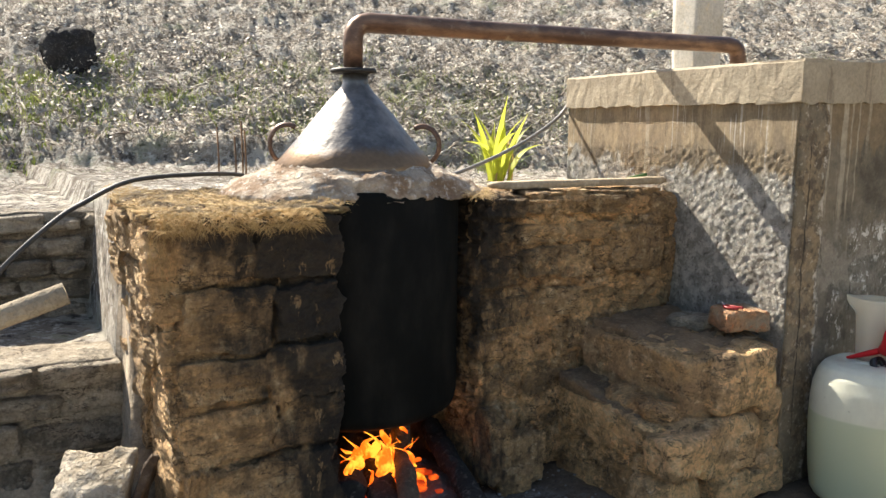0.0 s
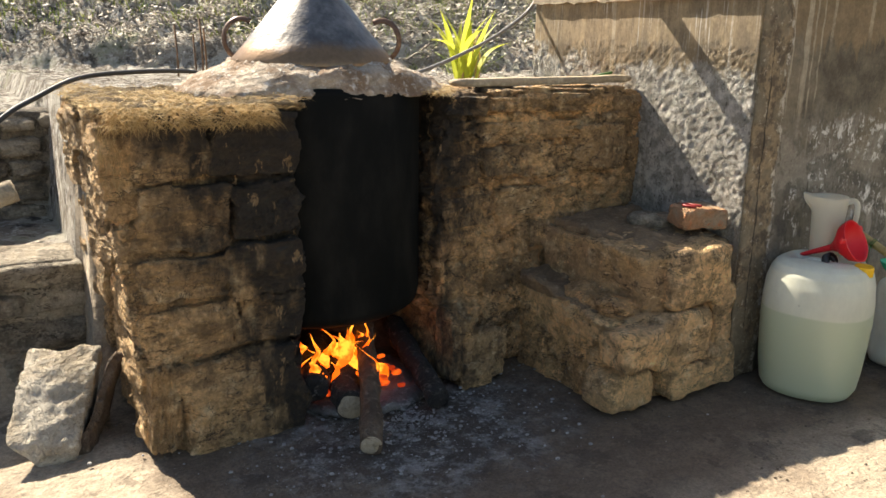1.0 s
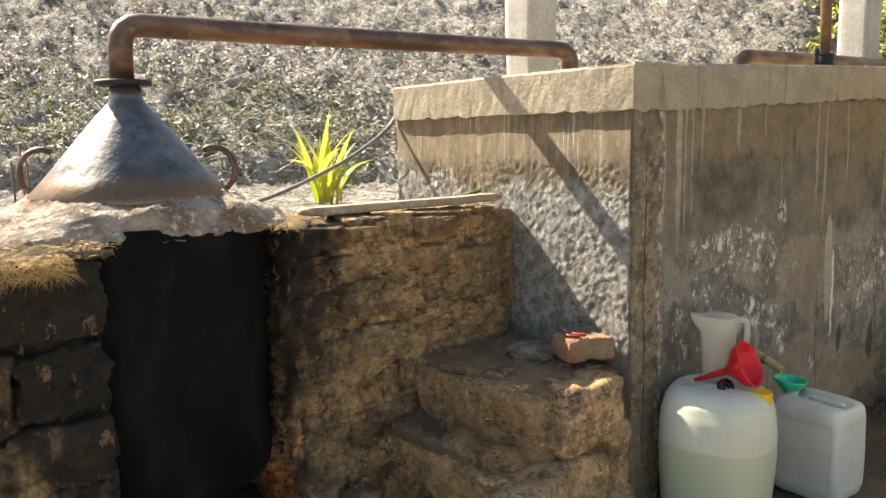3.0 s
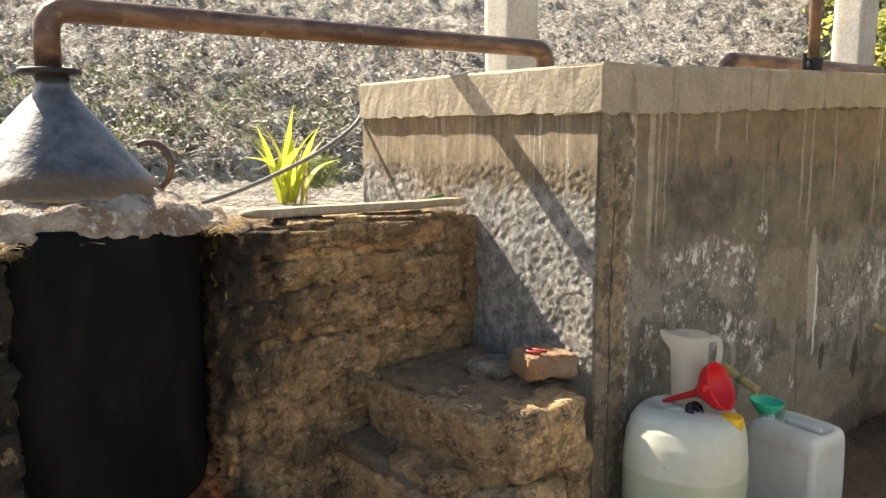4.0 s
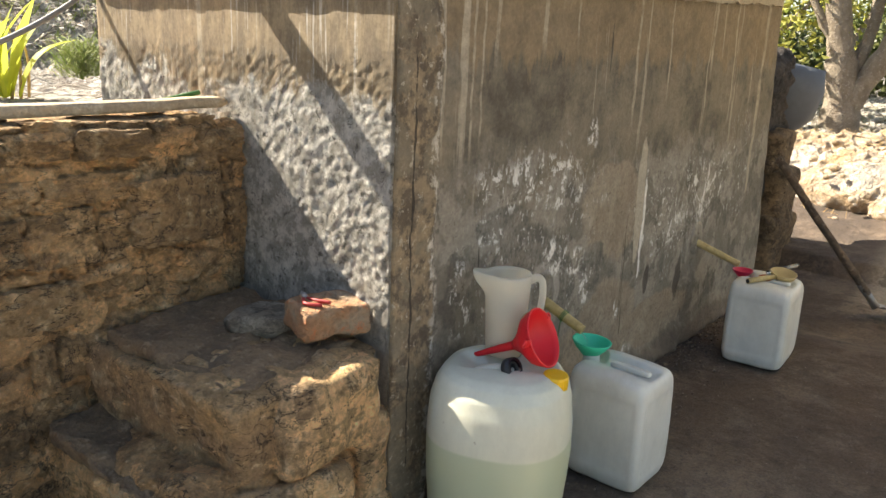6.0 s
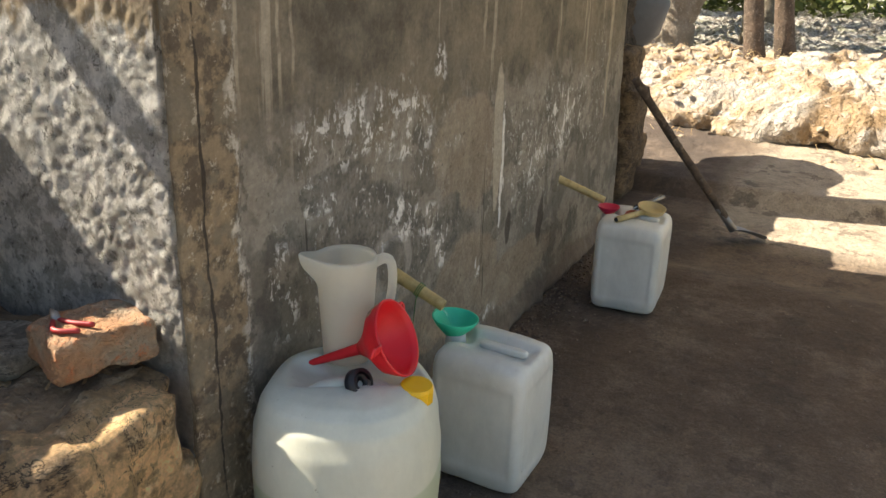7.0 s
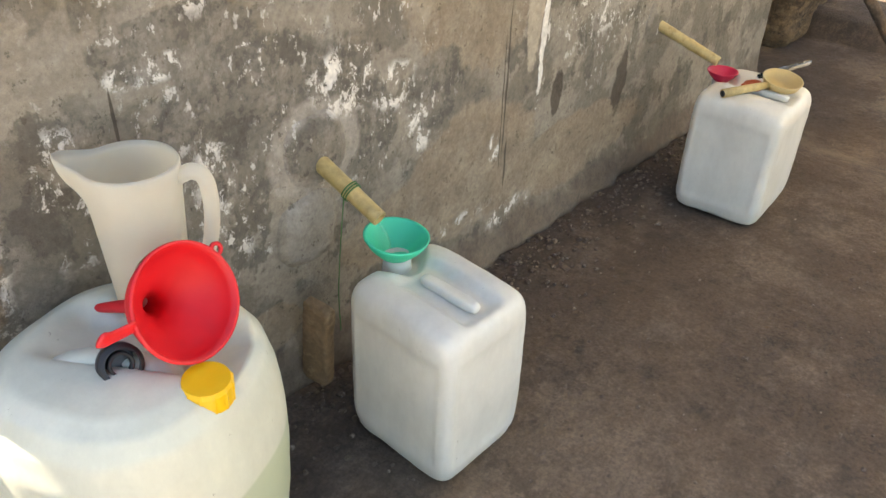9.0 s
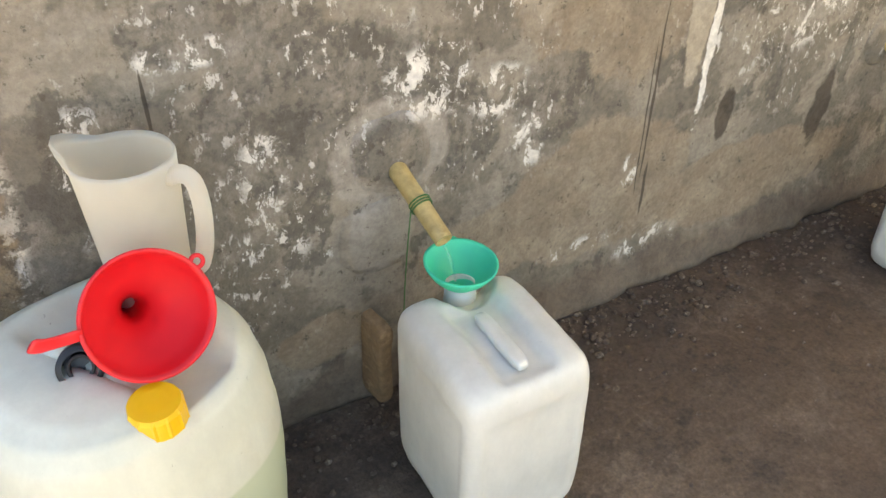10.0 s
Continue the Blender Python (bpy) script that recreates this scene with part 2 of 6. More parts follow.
        # white salts: blots with hard edges, and specks round them
        near = within(((4.26, 0.79, 0.13, 0.10), (4.43, 0.74, 0.10, 0.07), (4.50, 0.66, 0.035, 0.10), (3.90, 0.64, 0.07, 0.20), (3.88, 0.50, 0.11, 0.10), (3.83, 0.43, 0.07, 0.06),
                       (3.79, 0.95, 0.12, 0.03), (4.02, 1.12, 0.42, 0.12), (4.30, 1.04, 0.22, 0.06), (4.49, 1.27, 0.06, 0.08), (3.60, 0.76, 0.08, 0.16), (4.53, 0.60, 0.05, 0.10),
                       (5.45, 0.76, 0.30, 0.18), (5.9, 0.9, 0.4, 0.2), (4.98, 0.16, 0.16, 0.05), (5.09, 0.66, 0.02, 0.2), (4.60, 0.99, 0.08, 0.03), (4.86, 0.42, 0.035, 0.06),
                       (4.74, 0.22, 0.2, 0.04), (3.43, 0.55, 0.04, 0.5)), 0.8, 5.0, 0.0, 0.45)
        wide = within(((4.1, 0.95, 0.7, 0.42), (5.5, 0.8, 0.7, 0.4), (3.85, 0.5, 0.25, 0.4), (4.4, 0.7, 0.35, 0.25), (6.4, 0.9, 0.4, 0.5)), 0.5, 3.0, 0.0, 0.6)
        blots = m.step(m.noise(21, 12, 0.76, m.stretch(1, 1, 0.7), 0.3), 0.53, 0.565)
        specks = m.math("MULTIPLY", m.step(m.noise(42, 7, 0.72, m.stretch(1, 1, 0.6)), 0.575, 0.61), m.step(m.noise(7, 4, 0.6), 0.43, 0.54))
        veil = m.step(m.noise(10, 8, 0.75, m.stretch(1, 1, 0.6, (2, 0, 5))), 0.48, 0.62, 0, 0.45)
        col = m.mix(m.math("MULTIPLY", veil, m.math("MAXIMUM", near, m.math("MULTIPLY", wide, 0.6))), col, (0.42, 0.385, 0.33))
        pits = m.math("MULTIPLY", m.step(m.noise(33, 8, 0.75, m.stretch(1, 1, 0.8, (6, 0, 1))), 0.59, 0.63, 0, 0.7), lower)
        col = m.mix(pits, col, (0.085, 0.07, 0.052))
        col = m.mix(m.math("MAXIMUM", m.math("MULTIPLY", blots, near), m.math("MULTIPLY", specks, m.math("MULTIPLY", wide, 0.8))), col, (0.70, 0.665, 0.61))
        # strip of lime on the joint, its white edge, dark leaks and cracks
        col = m.mix(m.step(spot(5.02, 0.92, 0.045, 0.34, 0.35, 14), 0.0, 0.15), col, (0.42, 0.36, 0.275))
        col = m.mix(m.step(spot(5.075, 0.78, 0.016, 0.30, 0.9, 20), 0.0, 0.25), col, (0.76, 0.73, 0.67))
        for a in ((5.19, 0.50, 0.035, 0.10), (5.62, 0.42, 0.055, 0.15), (4.60, 1.62, 0.006, 0.14), (4.925, 0.34, 0.007, 0.1), (3.708, 0.87, 0.0045, 0.09), (4.905, 0.62, 0.005, 0.3), (4.89, 0.55, 0.003, 0.3)):
            col = m.mix(m.step(spot(*a, 0.7, 15), 0.1, 0.3, 0, 0.85), col, (0.062, 0.047, 0.032))
        # long thin lime runs under the beam
        wob = m.math("MULTIPLY", m.math("SUBTRACT", m.noise(3.0, 5, 0.6), 0.5), 0.05)
        xw = m.math("ADD", x, wob)
        for cx, top, foot, w in ((3.47, 1.77, 1.22, 0.011), (3.625, 1.77, 1.20, 0.009), (3.675, 1.77, 1.25, 0.008), (3.75, 1.78, 1.50, 0.016), (4.05, 1.78, 1.55, 0.02), (4.30, 1.79, 1.58, 0.012),
                                 (4.84, 1.82, 1.25, 0.016), (4.95, 1.82, 1.5, 0.01), (5.20, 1.82, 1.35, 0.012), (5.75, 1.85, 1.45, 0.02), (6.1, 1.86, 1.2, 0.014), (6.62, 1.9, 0.7, 0.03)):
            line = m.step(m.math("ABSOLUTE", m.math("SUBTRACT", xw, cx)), w, w * 0.35)
            line = m.math("MULTIPLY", line, m.math("MULTIPLY", m.step(z, foot, foot + 0.14), m.step(m.noise(11, 5, 0.7), 0.36, 0.52, 0.25, 0.8)))
            col = m.mix(line, col, (0.43, 0.365, 0.265))
        low = m.step(m.math("ADD", z, m.math("MULTIPLY", m.math("SUBTRACT", m.noise(4, 6, 0.65), 0.5), 0.34)), 0.17, 0.09)
        col = m.mix(m.math("MULTIPLY", low, 0.8), col, (0.135, 0.10, 0.072))
        # rough corner pier with a flaking border and a crack
        edge = m.step(m.math("ADD", x, m.math("MULTIPLY", m.math("SUBTRACT", m.noise(5, 6, 0.6), 0.5), 0.18)), 3.45, 3.43)
        pier = m.mix(m.step(m.noise(14, 8, 0.72), 0.44, 0.56), (0.29, 0.215, 0.130), (0.125, 0.094, 0.062))
        pier = m.mix(m.step(m.noise(5, 7, 0.65), 0.50, 0.56, 0, 0.8), pier, (0.205, 0.168, 0.115))
        pier = m.mix(m.step(m.noise(30, 7, 0.75), 0.58, 0.62, 0, 0.7), pier, (0.46, 0.40, 0.31))
        col = m.mix(edge, col, pier)
        flake = m.math("MULTIPLY", m.step(m.math("ABSOLUTE", m.math("SUBTRACT", m.math("MULTIPLY_ADD", m.math("SUBTRACT", m.noise(5, 6, 0.6), 0.5), 0.18, x), 3.45)), 0.03, 0.008), m.step(m.noise(20, 7, 0.75), 0.48, 0.55))
        col = m.mix(m.math("MULTIPLY", flake, 0.85), col, (0.56, 0.50, 0.41))
        col = m.mix(m.step(spot(3.33, 0.95, 0.006, 0.75, 1.1, 22), 0.1, 0.35, 0, 0.9), col, (0.04, 0.03, 0.02))
    col = m.tone(col, small, 0.70, 1.25)
    col = m.tone(col, m.noise(19, 8, 0.75), 0.6, 1.35)
    if side:
        low = m.step(z, 1.62, 1.45)
        crust = m.math("MULTIPLY", m.math("POWER", m.noise(30, 9, 0.8), 2.0), 1.6)
        first = m.bump(m.math("MULTIPLY", m.math("ADD", crust, m.step(m.noise(9, 6, 0.75), 0.48, 0.54, 0, 0.35)), low), 1.0, 0.03)
        m.bump(m.noise(170, 4, 0.8), 1.0, 0.012, first)
    else:
        relief = m.math("ADD", m.math("MULTIPLY", mid, 0.7), m.math("MULTIPLY", m.noise(26, 6, 0.75), 0.6))
        first = m.bump(relief, 0.55, 0.022)
        m.bump(small, 0.7, 0.006, first)
    return m.done(col, 0.9)


M_FRONT, M_SIDE, M_RIM = concrete("tank_front"), concrete("tank_side", side=True), concrete("tank_rim", rim=True)


def yard():
    m = Mat("yard_dirt")
    big, mid, small = m.noise(1.3, 6), m.noise(9, 6, 0.65), m.noise(80, 4, 0.75)
    col = m.mix(m.step(big, 0.35, 0.65), (0.125, 0.088, 0.06), (0.175, 0.125, 0.083))
    col = m.mix(m.step(mid, 0.55, 0.75), col, (0.215, 0.16, 0.112))
    # wood ash spilt before the fire
    x, y = m.axis(0), m.axis(1)
    dx, dy = m.math("DIVIDE", m.math("SUBTRACT", x, 1.7), 0.85), m.math("DIVIDE", m.math("SUBTRACT", y, 2.75), 0.62)
    d = m.math("SQRT", m.math("ADD", m.math("MULTIPLY", dx, dx), m.math("MULTIPLY", dy, dy)))
    d = m.math("MULTIPLY_ADD", m.math("SUBTRACT", m.noise(5, 6, 0.7), 0.5), 1.1, d)
    ash = m.mix(m.step(m.noise(7, 9, 0.8), 0.46, 0.60), (0.075, 0.062, 0.052), (0.30, 0.285, 0.27))
    ash = m.mix(m.step(m.noise(17, 9, 0.82), 0.56, 0.63), ash, (0.5, 0.48, 0.46))
    col = m.mix(m.step(d, 1.05, 0.45, 0, 0.9), col, ash)
    # darker brown earth along the tank
    tank_band = m.step(m.math("ADD", y, m.math("MULTIPLY", m.math("SUBTRACT", m.noise(3), 0.5), 0.7)), 1.85, 2.3, 0, 0.95)
    col = m.mix(m.math("MULTIPLY", tank_band, m.step(x, 3.2, 3.6)), col, (0.075, 0.054, 0.04))
    # pale dust, masked to the sunlit ground so sunlight is put into the colour
    sunlit_x = m.math("MAXIMUM", m.step(x, 3.9, 3.4), m.step(x, 7.3, 7.8))
    sunlit_y = m.step(m.math("ADD", y, m.math("MULTIPLY", m.math("SUBTRACT", big, 0.5), 0.8)), 2.0, 1.6)
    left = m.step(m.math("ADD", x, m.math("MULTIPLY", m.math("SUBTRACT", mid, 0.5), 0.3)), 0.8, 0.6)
    col = m.mix(m.math("MULTIPLY", m.math("MAXIMUM", m.math("MULTIPLY", sunlit_x, sunlit_y), left), 0.85), col, (0.42, 0.345, 0.255))
    # shade painted into the floor: darker brown from x 4.3 to 6.9
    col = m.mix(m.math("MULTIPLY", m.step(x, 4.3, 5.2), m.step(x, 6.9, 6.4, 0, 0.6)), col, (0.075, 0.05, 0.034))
    col = m.mix(m.step(m.noise(2.6, 9, 0.75), 0.48, 0.62, 0, 0.5), col, (0.19, 0.14, 0.10))
    col = m.mix(m.step(m.noise(4.2, 9, 0.7, m.stretch(1, 1, 1, (3, 6, 0))), 0.55, 0.60, 0, 0.55), col, (0.07, 0.052, 0.038))
    col = m.tone(col, m.noise(6, 8, 0.78), 0.55, 1.4)
    col = m.tone(col, m.noise(26, 9, 0.8), 0.6, 1.35)
    col = m.tone(col, small, 0.5, 1.45)
    col = m.mix(m.step(m.noise(38, 5, 0.75), 0.62, 0.68, 0, 0.6), col, (0.09, 0.065, 0.045))
    first = m.bump(mid, 0.8, 0.04)
    m.bump(small, 0.7, 0.006, first)
    return m.done(col, 0.96)


def hillside():
    m = Mat("hill_litter")
    big, mid, small = m.noise(0.35, 5), m.noise(2.2, 7, 0.7), m.noise(16, 6, 0.75)
    col = m.mix(m.step(big, 0.4, 0.6), (0.19, 0.155, 0.12), (0.32, 0.27, 0.215))
    col = m.mix(m.step(mid, 0.46, 0.58), col, (0.56, 0.515, 0.44))
    col = m.mix(m.step(small, 0.50, 0.62, 0, 0.85), col, (0.74, 0.70, 0.63))
    col = m.mix(m.step(m.noise(9, 7, 0.75), 0.53, 0.62, 0, 0.9), col, (0.05, 0.04, 0.034))
    col = m.mix(m.step(m.noise(1.1, 6, 0.7), 0.55, 0.66, 0, 0.6), col, (0.17, 0.19, 0.07))
    first = m.bump(small, 0.9, 0.12)
    m.bump(m.noise(70, 4, 0.7), 0.8, 0.02, first)
    return m.done(col, 0.97)


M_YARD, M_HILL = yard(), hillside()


def boiler():
    m = Mat("sooty_boiler")
    n = m.noise(6, 6, 0.65, m.stretch(1, 1, 0.4))
    col = m.mix(m.step(n, 0.4, 0.7), (0.0045, 0.0048, 0.0042), (0.014, 0.013, 0.011))
    col = m.mix(m.step(m.noise(22, 5, 0.7), 0.68, 0.76, 0, 0.35), col, (0.05, 0.045, 0.035))
    m.bump(m.noise(40, 4), 0.25, 0.004)
    return m.done(col, 0.85, 0.0, specular_ior_level=0.12)


def hat_metal():
    m = Mat("old_copper_hat")
    n, f = m.noise(5, 6, 0.65), m.noise(45, 4, 0.7)
    col = m.mix(m.step(n, 0.35, 0.65), (0.10, 0.095, 0.09), (0.26, 0.245, 0.23))
    z = m.axis(2)
    low = m.step(m.math("ADD", z, m.math("MULTIPLY", m.math("SUBTRACT", n, 0.5), 0.12)), 1.555, 1.50)
    col = m.mix(low, col, (0.24, 0.15, 0.085))
    m.bump(m.noise(14, 3), 0.35, 0.012)
    return m.done(m.tone(col, f, 0.75, 1.25), m.step(n, 0.3, 0.7, 0.34, 0.50), 0.8)


def pipe_metal():
    m = Mat("old_copper_pipe")
    n = m.noise(4, 6, 0.7, m.stretch(0.6, 2, 2))
    col = m.mix(m.step(n, 0.4, 0.62), (0.10, 0.055, 0.038), (0.23, 0.135, 0.085))
    col = m.mix(m.step(m.noise(12, 5, 0.7), 0.55, 0.75), col, (0.30, 0.23, 0.16))
    m.bump(m.noise(30, 4), 0.2, 0.004)
    return m.done(col, 0.46, 0.45)


M_BOILER, M_HAT, M_PIPE = boiler(), hat_metal(), pipe_metal()
M_IRON = plain("dark_iron", (0.035, 0.033, 0.032), 0.55, 0.5, 0.3)
M_SEAL = earth("mud_seal", (0.52, 0.43, 0.335), (0.27, 0.18, 0.115), (0.74, 0.69, 0.62), 7.0, 60, lump=1.0, dist=0.01, stones=False)
M_WOOD = earth("grey_plank", (0.42, 0.33, 0.22), (0.33, 0.25, 0.16), (0.5, 0.42, 0.3), 3, 60, rough=0.8, lump=0.3, stones=False)
M_BARK = earth("log_bark", (0.16, 0.11, 0.075), (0.10, 0.072, 0.05), (0.25, 0.19, 0.14), 6, 50, lump=0.9, stones=False)
M_CHAR = earth("charred_wood", (0.02, 0.018, 0.017), (0.035, 0.03, 0.028), (0.16, 0.14, 0.13), 7, 60, lump=0.9, stones=False)
M_CUT = earth("cut_wood", (0.36, 0.29, 0.20), (0.44, 0.37, 0.28), (0.28, 0.22, 0.15), 8, 60, lump=0.6, stones=False)
M_TRUNK = earth("tree_bark", (0.26, 0.215, 0.16), (0.19, 0.15, 0.11), (0.36, 0.31, 0.25), 5, 40, lump=0.9, stones=False)


def straw():
    m = Mat("straw")
    col = m.mix(m.island(), (0.66, 0.49, 0.25), (0.44, 0.27, 0.10))
    return m.done(col, 0.8)


def foliage(name, a, b, through=0.35):
    m = Mat(name)
    col = m.mix(m.island(), a, b)
    col = m.tone(col, m.noise(9), 0.75, 1.25)
    return m.done(col, 0.55, 0.0, transmission_weight=0.0, subsurface_weight=0.0) if not through else leafy(m, col, through)


def leafy(m, col, through):
    """leaves let the sun shine through"""
    tr = m.t.nodes.new("ShaderNodeBsdfTranslucent")
    m.put(tr.inputs["Color"], col)
    mixer = m.t.nodes.new("ShaderNodeMixShader")
    mixer.inputs[0].default_value = through
    out = m.done(col, 0.55)
    m.t.links.new(m.b.outputs[0], mixer.inputs[1])
    m.t.links.new(tr.outputs[0], mixer.inputs[2])
    m.t.links.new(mixer.outputs[0], m.t.nodes["Material Output"].inputs["Surface"])
    return out


M_STRAW = straw()
M_CORN = foliage("corn_leaf", (0.36, 0.46, 0.04), (0.58, 0.56, 0.09), 0.6)
M_WEED = foliage("weed_leaf", (0.30, 0.38, 0.09), (0.48, 0.50, 0.20), 0.5)
M_CROWN = foliage("tree_leaf", (0.10, 0.14, 0.03), (0.62, 0.58, 0.14), 0.6)
M_FARLEAF = foliage("far_leaf", (0.09, 0.12, 0.035), (0.24, 0.25, 0.09), 0.5)


def milky(name, tint, level=None, below=None):
    """translucent plastic, dirty in patches, with the liquid showing through below its level"""
    m = Mat(name)
    n = m.noise(5, 6, 0.65)
    col = m.mix(m.step(n, 0.4, 0.7), tint, tuple(0.93 * c for c in tint))
    col = m.mix(m.step(m.noise(2.5, 5, 0.7), 0.55, 0.75, 0, 0.35), col, (0.62, 0.57, 0.42))
    col = m.mix(m.step(m.noise(38, 5, 0.8), 0.66, 0.72, 0, 0.75), col, (0.22, 0.19, 0.13))
    col = m.tone(col, m.noise(7, 7, 0.75, m.stretch(1, 1, 0.5)), 0.8, 1.15)
    if level:
        wobble = m.math("ADD", m.axis(2), m.math("MULTIPLY", m.noise(2), 0.004))
        col = m.mix(m.step(wobble, level + 0.006, level - 0.006), col, below)
    m.bump(m.noise(18, 4), 0.12, 0.006)
    return m.done(col, 0.38, 0.0, subsurface_weight=0.25, subsurface_radius=(0.05, 0.05, 0.045), subsurface_scale=0.6)


M_DRUM = milky("drum_plastic", (0.62, 0.62, 0.51), 0.405, (0.46, 0.50, 0.35))
M_CAN = milky("can_plastic", (0.66, 0.645, 0.58))
M_JUG = leafy(*(lambda q: (q, q.tone((0.90, 0.875, 0.80), q.noise(6), 0.9, 1.06), 0.75))(Mat("jug_plastic")))
M_RED = plain("red_plastic", (0.70, 0.012, 0.02), 0.5, 0, 0.08)
M_GREEN = plain("green_plastic", (0.02, 0.56, 0.33), 0.45, 0, 0.08)
M_PINK = plain("pink_red_plastic", (0.62, 0.02, 0.07), 0.4, 0, 0.08)
M_YELLOW = plain("yellow_plastic", (0.80, 0.46, 0.012), 0.4, 0, 0.08)
M_BLACK = plain("black_plastic", (0.012, 0.012, 0.014), 0.4, 0, 0.2)
M_LABEL = plain("paper_label", (0.62, 0.42, 0.25), 0.7, 0, 0.1)
M_DARKBAR = plain("label_dark", (0.08, 0.06, 0.05), 0.7, 0, 0.1)
M_BAMBOO = earth("dry_bamboo", (0.42, 0.31, 0.12), (0.50, 0.39, 0.18), (0.34, 0.24, 0.09), 6, 40, rough=0.55, lump=0.15, stones=False)
M_TWINE = plain("green_twine", (0.06, 0.16, 0.05), 0.9, 0, 0.3)
M_HOSE = plain("dusty_hose", (0.045, 0.043, 0.04), 0.6, 0, 0.3)
M_POST = earth("post_cement", (0.50, 0.47, 0.42), (0.42, 0.38, 0.31), (0.55, 0.45, 0.3), 2, 50, lump=0.3, dist=0.006, stones=False)
M_RUST = earth("rusty_iron", (0.20, 0.11, 0.055), (0.13, 0.08, 0.05), (0.28, 0.17, 0.09), 6, 50, lump=0.3, dist=0.004, stones=False)
M_SHEET = leafy(*(lambda q: (q, q.tone((0.72, 0.66, 0.52), q.noise(3), 0.85, 1.15), 0.55))(Mat("roof_sheet")))
M_STEEL = plain("worn_steel", (0.30, 0.28, 0.26), 0.45, 0.7, 0.3)
M_BRICK = earth("old_brick", (0.50, 0.27, 0.14), (0.46, 0.37, 0.26), (0.56, 0.19, 0.075), 6, 60, lump=0.8, stones=False)
M_WHITEWALL = plain("white_wall", (0.75, 0.73, 0.68), 0.9, 0, 0.1, 2)
M_GOURD = plain("dry_gourd", (0.50, 0.37, 0.16), 0.5, 0, 0.2)


def glassy(name, rough=0.02, colour=(0.95, 0.97, 0.96)):
    m = Mat(name)
    return m.done(colour, rough, 0.0, transmission_weight=1.0, ior=1.33)


M_WATER = glassy("clear_spirit")
M_GLASS = glassy("clear_tube", 0.05)


def fire(name, hot, cool, power):
    m = Mat(name)
    n = m.noise(16, 4, 0.6)
    col = m.mix(m.step(n, 0.42, 0.62), cool, hot)
    m.put(m.b.inputs["Emission Color"], col)
    m.b.inputs["Emission Strength"].default_value = power
    return m.done((0.3, 0.08, 0.01), 0.9)


M_FLAME = fire("flame", (1.0, 0.36, 0.035), (0.85, 0.09, 0.005), 0.85)
M_EMBER = fire("ember", (1.0, 0.13, 0.012), (0.25, 0.012, 0.002), 0.5)

# ---------------------------------------------------------------- geometry helpers
AT = {}


def thing(name, x, y, z, label, category, group="", kind=""):
    ob = new(name)
    ob.location = (x, y, z)
    ob.empty_display_size = 0.1
    AT[ob.name] = Matrix.Translation((x, y, z))
    return tagged(ob, label, category, group, kind)


def mesh_of(name, vf, mat, smooth=True):
    me = bpy.data.meshes.new(name)
    me.from_pydata([tuple(v) for v in vf[0]], [], vf[1])
    me.materials.append(mat)
    if smooth:
        me.polygons.foreach_set("use_smooth", [True] * len(me.polygons))
    me.update()
    return me


def part(name, vf, mat, parent=None, label="", m=None, smooth=True):
    """One mesh object, given in world places (or moved there by m), under its thing or part. vf: vertices and faces, a mesh, or a bmesh."""
    if isinstance(vf, bmesh.types.BMesh):
        me = bpy.data.meshes.new(name)
        vf.to_mesh(me)
        vf.free()
        me.materials.append(mat)
    else:
        me = vf if isinstance(vf, bpy.types.Mesh) else mesh_of(name, vf, mat, smooth)
    ob = new(name, me)
    w = m or Matrix()
    if parent:
        ob.parent = parent
        ob.matrix_basis = AT[parent.name].inverted() @ w
    else:
        ob.matrix_basis = w
    AT[ob.name] = w
    if label:
        tagged(ob, label)
    return ob


def single(name, vf, mat, label, category, group="", kind="", m=None, smooth=True):
    return tagged(part(name, vf, mat, None, "", m, smooth), label, category, group, kind)


def block(size, n, k=8.0, amp=0.0, freq=3.0, seed=0, at=(0, 0, 0)):
    """A box with rounded edges (the higher k, the sharper) and a rough skin."""
    nx, ny, nz = n
    index, verts, faces = {}, [], []
    sx, sy, sz = (0.5 * s for s in size)
    off = Vector((seed * 7.31, seed * 3.17, seed * 5.77))

    def vert(i, j, l):
        key = (i, j, l)
        if key not in index:
            p = Vector((2 * i / nx - 1, 2 * j / ny - 1, 2 * l / nz - 1))
            r = (abs(p.x) ** k + abs(p.y) ** k + abs(p.z) ** k) ** (-1 / k)
            q = Vector((p.x * r * sx, p.y * r * sy, p.z * r * sz))
            if amp:
                w = (q + Vector(at)) * freq + off
                q += amp * (noise.noise_vector(w) + 0.5 * noise.noise_vector(w * 2.3) + 0.25 * noise.noise_vector(w * 5.1))
            index[key] = len(verts)
            verts.append(q + Vector(at))
        return index[key]
    for i in range(nx):
        for j in range(ny):
            faces.append([vert(i, j, 0), vert(i, j + 1, 0), vert(i + 1, j + 1, 0), vert(i + 1, j, 0)])
            faces.append([vert(i, j, nz), vert(i + 1, j, nz), vert(i + 1, j + 1, nz), vert(i, j + 1, nz)])
    for i in range(nx):
        for l in range(nz):
            faces.append([vert(i, 0, l), vert(i + 1, 0, l), vert(i + 1, 0, l + 1), vert(i, 0, l + 1)])
            faces.append([vert(i, ny, l), vert(i, ny, l + 1), vert(i + 1, ny, l + 1), vert(i + 1, ny, l)])
    for j in range(ny):
        for l in range(nz):
            faces.append([vert(0, j, l), vert(0, j, l + 1), vert(0, j + 1, l + 1), vert(0, j + 1, l)])
            faces.append([vert(nx, j, l), vert(nx, j + 1, l), vert(nx, j + 1, l + 1), vert(nx, j, l + 1)])
    return verts, faces


